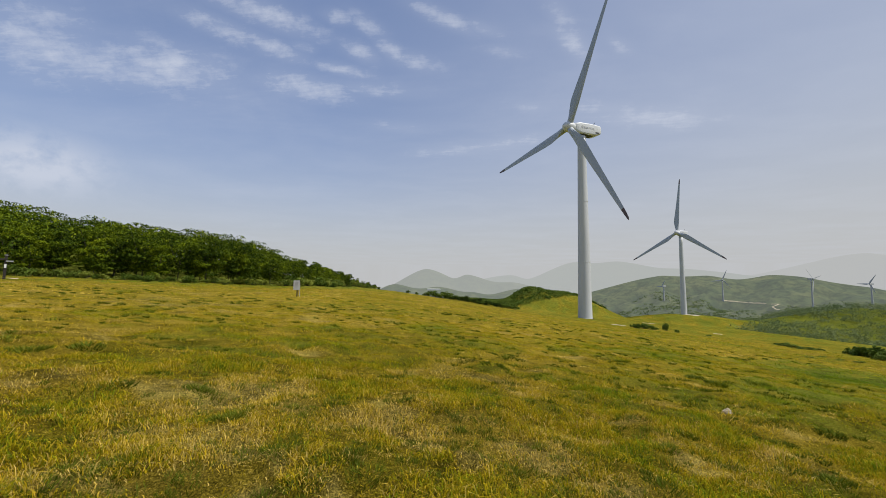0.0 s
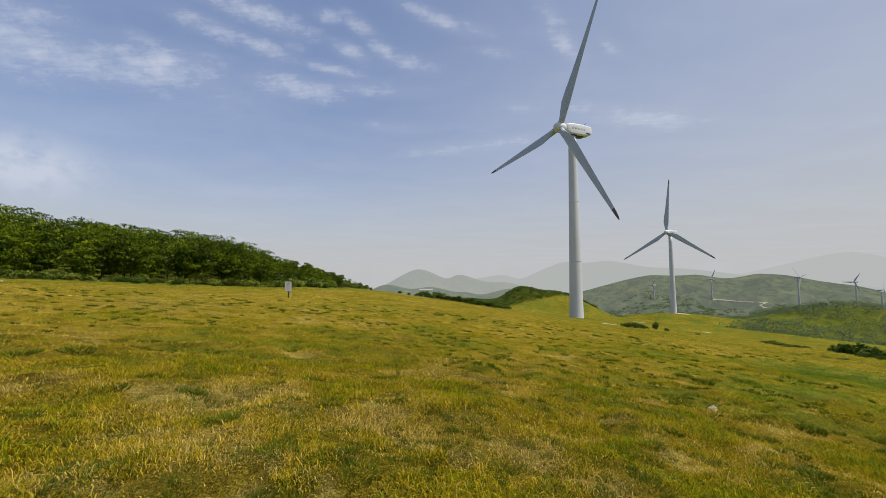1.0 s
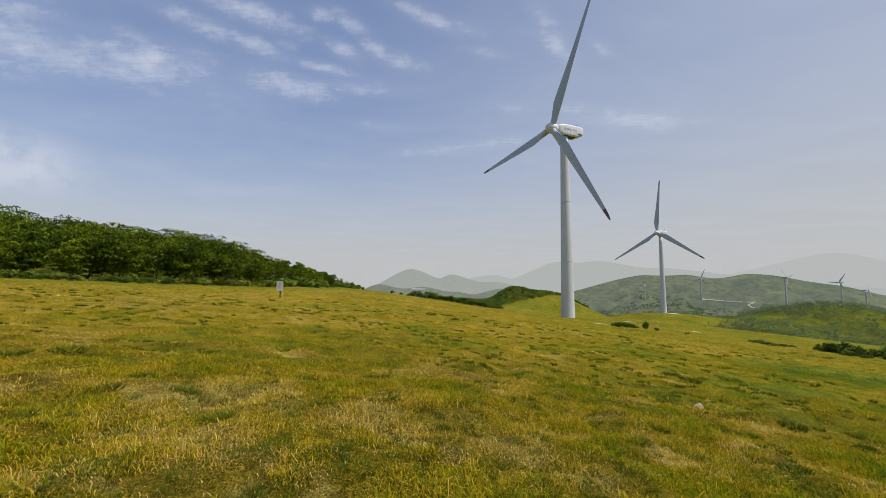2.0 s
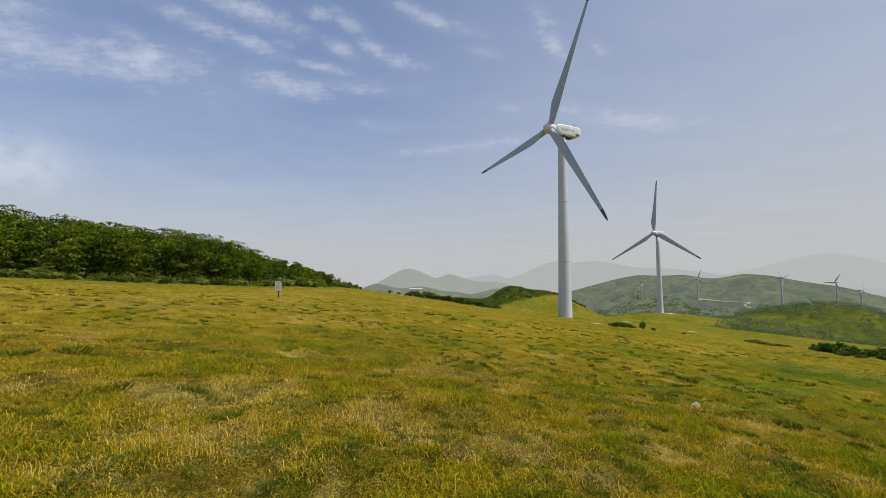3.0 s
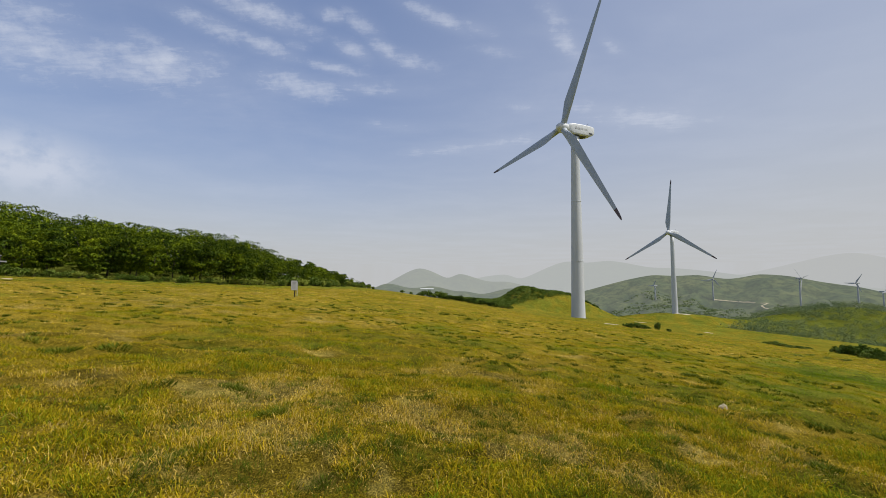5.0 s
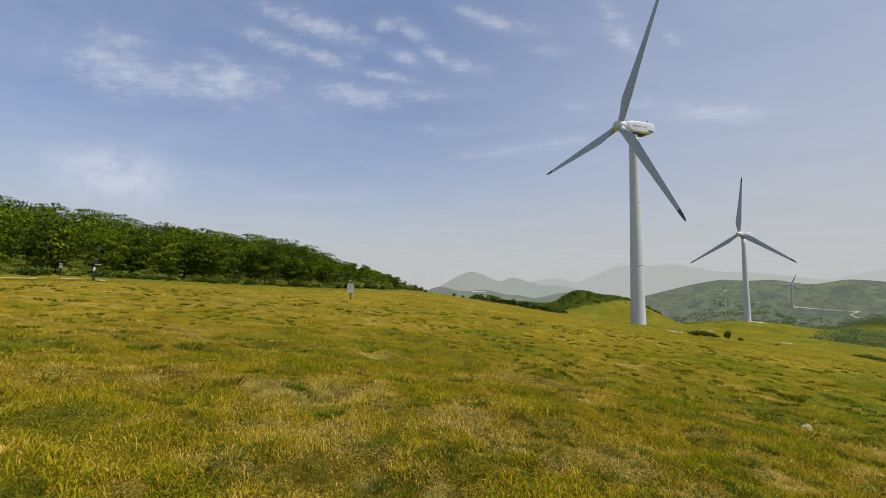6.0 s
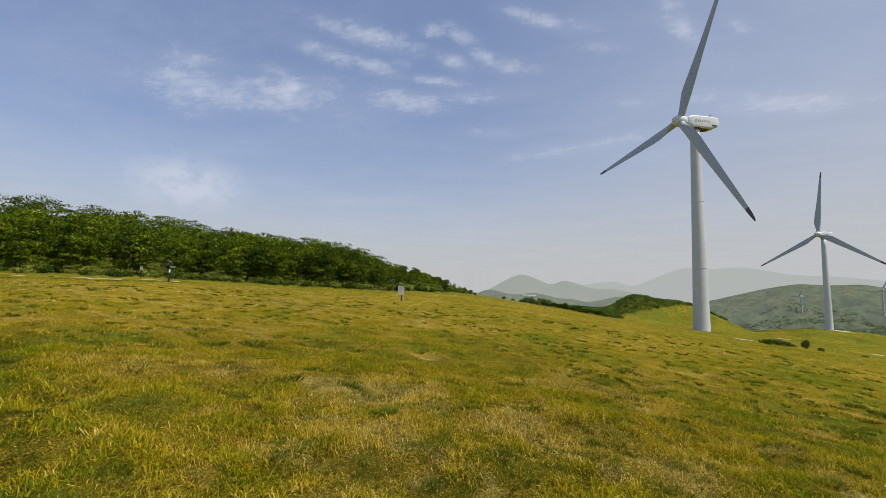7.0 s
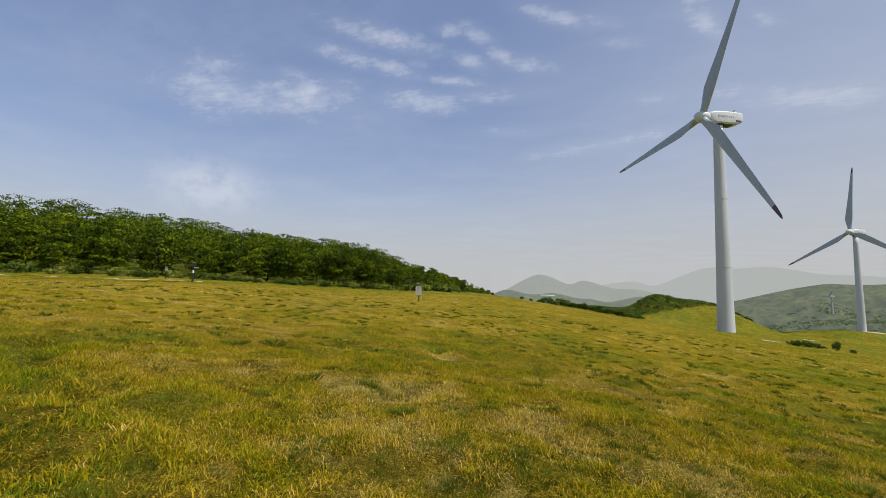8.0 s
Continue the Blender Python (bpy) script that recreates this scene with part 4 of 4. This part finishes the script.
def scrub():
    """Low thicket that covers the knoll but for its meadow side."""
    rng = np.random.default_rng(66)
    cs, rs = [], []
    for i in range(3600):
        x, y = rng.uniform(-18, 50), rng.uniform(165, 235)
        z = on(x, y)
        if x > 11 + 1.05 * (y - 179) + 6 * float(fbm(x, y, 12, 97, 2)) and y < 206 or z < -6.5 + 2 * float(fbm(x, y, 7, 98, 2)):
            continue
        s = rng.uniform(0.7, 1.4)
        cs.append((x, y, z + 0.35 * s))
        rs.append((s * 1.3, s * 1.3, s * 0.55))
    v, f = leaf_cloud(rng, cs, rs, 30, 0.42, 0.5, 0.7)
    tagged(raw_mesh("scrub", v, f, DARK_SHRUB), "green low scrub thicket over the small knoll", "scrub", kind="stuff")


scrub()


def far_woods():
    rng = np.random.default_rng(99)
    az, d = np.radians(rng.uniform(10, 62, 15000)), rng.uniform(190, 900, 15000)
    x, y = d * np.sin(az), d * np.cos(az)
    thick = fbm(x, y, 70, 95, 3)
    ok = (thick + 0.6 * bell(x, y, 327, 406, 117, 120, 40) > 0.5) & (off_spur(x, y) > 6 + 24 * thick)
    x, y = x[ok], y[ok]
    s = rng.uniform(1.8, 4.2, len(x))
    p = np.stack([x, y, land(x, y)], 1)
    cs = np.concatenate([p + np.stack([rng.normal(0, s * 0.6), rng.normal(0, s * 0.6), s * rng.uniform(0.35, 1.0, len(s))], 1) for k in range(3)])
    rs = np.tile(np.stack([s * 0.8, s * 0.8, s * 0.6], 1), (3, 1))
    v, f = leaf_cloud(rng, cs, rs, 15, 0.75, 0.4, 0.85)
    tagged(raw_mesh("woodland", v, f, HAZED_FAR_WOOD), "hazy scrub and woods on the hill across the dip", "woodland", kind="stuff")


far_woods()


def hillside_woods():
    """Woods in patches on the foot of the broad hill across the valley."""
    rng = np.random.default_rng(98)
    cs, rs = [], []
    for i in range(5200):
        az, d = rng.uniform(9, 48), rng.uniform(980, 1330)
        x, y = d * math.sin(radians(az)), d * math.cos(radians(az))
        z = float(far_height(np.array([radians(az)]), np.array([d]))[0])
        if float(fbm(x, y, 150, 94, 3)) < 0.5 + 0.12 * step(1150, 1330, d):
            continue
        s = rng.uniform(3.0, 5.5)
        cs.append((x, y, z + s * 0.4))
        rs.append((s, s, s * 0.7))
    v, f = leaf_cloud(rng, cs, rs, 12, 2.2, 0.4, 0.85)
    tagged(raw_mesh("woodland", v, f, HAZED_FAR_WOOD), "patches of hazy wood on the far hillside", "woodland", kind="stuff")


hillside_woods()


# ---------------------------------------------------------------- far wind farm, roads, roofs
def far_spot(height, az, el, d0, d1):
    """Where a line of sight from the summit at that bearing and slope meets a far hill."""
    d = np.linspace(d0, d1, 500)
    z = height(np.full(500, radians(az)), d)
    e = np.degrees(np.arctan2(z - 1.52, d))
    k = int(np.argmax(e >= el)) if (e >= el).any() else int(np.argmax(e))
    return float(d[k] * math.sin(radians(az))), float(d[k] * math.cos(radians(az))), float(z[k]), float(d[k])


for az, el, reach, yaw, phase in ((20.1, -0.67, 1.69, 28, 28), (25.97, -0.6, 2.36, 75, 22), (33.55, -1.06, 2.85, 118, 75), (37.82, -0.74, 2.02, 20, 32), (39.5, -1.18, 1.64, 120, 20)):
    x, y, z, d = far_spot(far_height, az, el, 950, 1650)
    tall = d * math.tan(radians(reach))
    wind_turbine(x, y, z - 1, tall, 4.5, tall * 0.5, yaw, 4, phase, "pale wind turbine on the hazy far hill", False, FAR_PAINT, FAR_PAINT, FAR_PAINT)


def far_ribbon(name, height, stops, width, d0, d1, mat, label, category):
    """A strip of road that follows a far hillside; stops are bearing and slope of sight."""
    pts = []
    for (a0, e0), (a1, e1) in zip(stops, stops[1:]):
        for t in np.linspace(0, 1, 9)[:-1]:
            pts.append(Vector(far_spot(height, a0 + (a1 - a0) * t, e0 + (e1 - e0) * t, d0, d1)[:3]))
    v, f = [], []
    for i, p in enumerate(pts):
        side = (pts[min(i + 1, len(pts) - 1)] - pts[max(i - 1, 0)])
        side = Vector((-side.y, side.x, 0)).normalized() * width
        for q in (p + side, p - side):
            z = float(height(np.array([math.atan2(q.x, q.y)]), np.array([math.hypot(q.x, q.y)]))[0])
            v.append((q.x, q.y, z + 0.9))
        if i:
            f.append((2 * i - 2, 2 * i - 1, 2 * i + 1, 2 * i))
    ob = raw_mesh(name, np.array(v), np.array(f), mat)
    tagged(ob, label, category, kind="structure")


far_ribbon("road_1", far_height, ((25.98, -0.64), (28.6, -0.82), (30.1, -0.9), (31.1, -0.88)), 1.2, 950, 1640, GRAVEL, "pale gravel road on the far hillside", "road")
far_ribbon("road_2", far_height, ((30.8, -0.93), (30.26, -1.2), (30.6, -1.43), (30.9, -1.48)), 1.3, 950, 1640, GRAVEL, "pale gravel road winding down the hillside", "road")
far_ribbon("road_3", far_height, ((37.72, -0.76), (38.57, -0.99)), 1.3, 950, 1640, GRAVEL, "pale gravel road beside a far turbine", "road")


def greenhouse():
    x, y, z, d = far_spot(low_height, -8.3, 0.25, 1000, 1500)
    thing = empty("greenhouse", pose(x, y, z, 0, 0, 8))
    tagged(thing, "long white plastic greenhouse on a far hill", "greenhouse")
    part("wall", block(42, 8, 2.4, pose(0, 0, 1.2), 0.2), WHITE, thing)
    bm = bmesh.new()
    loft(bm, [[(s * 21.3, 4.3 * math.cos(i * math.pi / 10), 2.4 + 1.5 * math.sin(i * math.pi / 10)) for i in range(11)] for s in (-1, 1)])
    part("roof", bm, WHITE, thing)


greenhouse()


# ---------------------------------------------------------------- by the turbines
def patch_on_land(name, cx, cy, rx, ry, mat, label, category, seed, lift=0.05, kind="structure"):
    """A thin irregular sheet that follows the ground."""
    rng = np.random.default_rng(seed)
    n, rings = 36, 5
    wob = [1 + 0.28 * math.sin(3 * a + rng.uniform(0, 6)) * rng.uniform(0.4, 1) for a in np.linspace(0, math.tau, n, endpoint=False)]
    v, f = [(cx, cy, on(cx, cy, lift))], []
    for k in range(1, rings + 1):
        for i in range(n):
            a = i * math.tau / n
            q = k / rings
            x, y = cx + rx * q * wob[i] * math.cos(a), cy + ry * q * wob[i] * math.sin(a)
            v.append((x, y, on(x, y, lift if k < rings else -0.08)))
    bm = bmesh.new()
    vs = [bm.verts.new(p) for p in v]
    for i in range(n):
        bm.faces.new((vs[0], vs[1 + i], vs[1 + (i + 1) % n]))
        for k in range(rings - 1):
            a, b = 1 + k * n, 1 + (k + 1) * n
            bm.faces.new((vs[a + i], vs[b + i], vs[b + (i + 1) % n], vs[a + (i + 1) % n]))
    return tagged(part(name, bm, mat, None, "", True), label, category, kind=kind)


bm = bmesh.new()
loft(bm, [circle(4.3, -1.4, 40), circle(4.3, 0.02, 40), circle(4.15, 0.1, 40)])
pad = tagged(part("foundation_pad", bm, CONCRETE, None, "", False), "round concrete foundation pad under the turbine", "foundation", kind="structure")
pad.matrix_basis = pose(26.6, 134, -6.5)
patch_on_land("gravel_patch", 25.6, 95, 1.5, 0.9, GRAVEL, "bare pale gravel beside the turbine", "gravel", 1)
patch_on_land("gravel_patch", 48.8, 147, 2.0, 1.5, GRAVEL, "bare pale gravel on the turbine track", "gravel", 2)
patch_on_land("gravel_patch", 53.4, 112.8, 0.9, 1.2, GRAVEL, "small bare patch of pale gravel", "gravel", 3)
patch_on_land("gravel_patch", 136, 321, 5, 3, GRAVEL, "bare pale ground at the far turbine's foot", "gravel", 4, 0.1)


# ---------------------------------------------------------------- on the pasture
def rock(name, x, y, sx, sy, sz, seed, label):
    bm = bmesh.new()
    bmesh.ops.create_icosphere(bm, subdivisions=3, radius=1.0)
    for p in bm.verts:
        q = p.co.copy()
        w = 1 + 0.42 * noise.noise(q * 1.3 + Vector((seed, 0, 0))) + 0.12 * noise.noise(q * 4 + Vector((0, seed, 0)))
        p.co = Vector((q.x * sx * w, q.y * sy * w, max(-0.5, q.z) * sz * w))
    ob = part(name, bm, STONE, None, "", False)
    ob.matrix_basis = pose(x, y, on(x, y, sz * 0.32), 0, 0, seed * 40)
    return tagged(ob, label, "stone")


rock("stone", 4.55, 9.25, 0.10, 0.08, 0.085, 1, "pale angular stone lying in the grass")


def info_sign(x, y):
    z = on(x, y)
    thing = empty("info_sign", pose(x, y, z, 0, 0, 25))
    tagged(thing, "weathered grey information board on a dark post", "sign", "signs on the pasture")
    part("post", block(0.11, 0.11, 1.5, pose(0.07, 0.07, 0.6), 0.01), WOOD, thing, "dark timber post")
    part("rear_post", block(0.05, 0.05, 1.5, pose(0.30, 0.07, 0.6), 0.008), BOARD, thing, "thin pale post")
    board = part("board", block(0.50, 0.05, 0.84, pose(0, -0.01, 1.1), 0.012), BOARD, thing, "pale grey panel")
    for i in range(6):
        part("text_bar", block(0.38 - 0.05 * (i % 3), 0.008, 0.045, pose(-0.02, -0.038, 1.38 - 0.11 * i), 0), GREY, board)
    for sx, sz, w, h in ((0, 0.44, 0.58, 0.05), (0, -0.44, 0.58, 0.05), (0.27, 0, 0.05, 0.83), (-0.27, 0, 0.05, 0.83)):
        part("frame_rail", block(w, 0.075, h, pose(sx, -0.01, 1.1 + sz), 0.008), BOARD, board)


info_sign(-19.1, 40.2)


def trail_post(x, y, H):
    thing = empty("signpost", pose(x, y, on(x, y), 0, 0, 52))
    tagged(thing, "dark timber trail post with arms and a white plate", "signpost", "signs on the pasture")
    part("post", block(0.24, 0.24, H + 0.4, pose(0, 0, H / 2 - 0.2), 0.02), WOOD, thing)
    part("cap", block(0.30, 0.30, 0.08, pose(0, 0, H + 0.04), 0.02), BOARD, thing)
    part("arm", block(0.85, 0.08, 0.2, pose(-0.38, -0.165, H - 0.42), 0.015), WOOD, thing, "dark pointing arm")
    part("arm", block(0.6, 0.08, 0.15, pose(0.3, -0.165, H - 0.62), 0.015), GREY, thing, "grey pointing arm")
    part("plate", block(0.18, 0.03, 0.4, pose(0.0, -0.14, H - 1.15), 0.01), WHITE, thing, "white plate")


def notice_post(x, y, H):
    thing = empty("notice_post", pose(x, y, on(x, y), 0, 0, 52))
    tagged(thing, "thin dark post with a pale notice plate", "signpost", "signs on the pasture")
    part("post", block(0.1, 0.1, H + 0.3, pose(0, 0, H / 2 - 0.15), 0.01), WOOD, thing)
    part("plate", block(0.30, 0.05, 0.42, pose(0, -0.08, H - 0.3), 0.01), GREY, thing, "pale grey plate")
    part("hood", block(0.36, 0.16, 0.05, pose(0, -0.07, H + 0.0), 0.01), BOARD, thing)


trail_post(66 * math.sin(radians(-52.4)), 66 * math.cos(radians(-52.4)), 2.5)
notice_post(72 * math.sin(radians(-55.0)), 72 * math.cos(radians(-55.0)), 1.75)


def trail():
    """Trodden pale footpath along the wood."""
    v, f = [], []
    az = np.linspace(-76, -51.4, 60)
    for i, a in enumerate(az):
        d = 62 - 7.0 * ((a + 52) / 24) ** 2 + 1.1 * math.sin(a * 0.9)
        w = 0.45 + 0.2 * math.sin(a * 2.3)
        for s in (-1, 1):
            x, y = (d + s * w) * math.sin(radians(a)), (d + s * w) * math.cos(radians(a))
            v.append((x, y, on(x, y, 0.2)))
        if i:
            f.append((2 * i - 2, 2 * i - 1, 2 * i + 1, 2 * i))
    tagged(raw_mesh("path", np.array(v), np.array(f), PATH_SOIL, True), "pale trodden footpath through the pasture", "path", kind="structure")


trail()
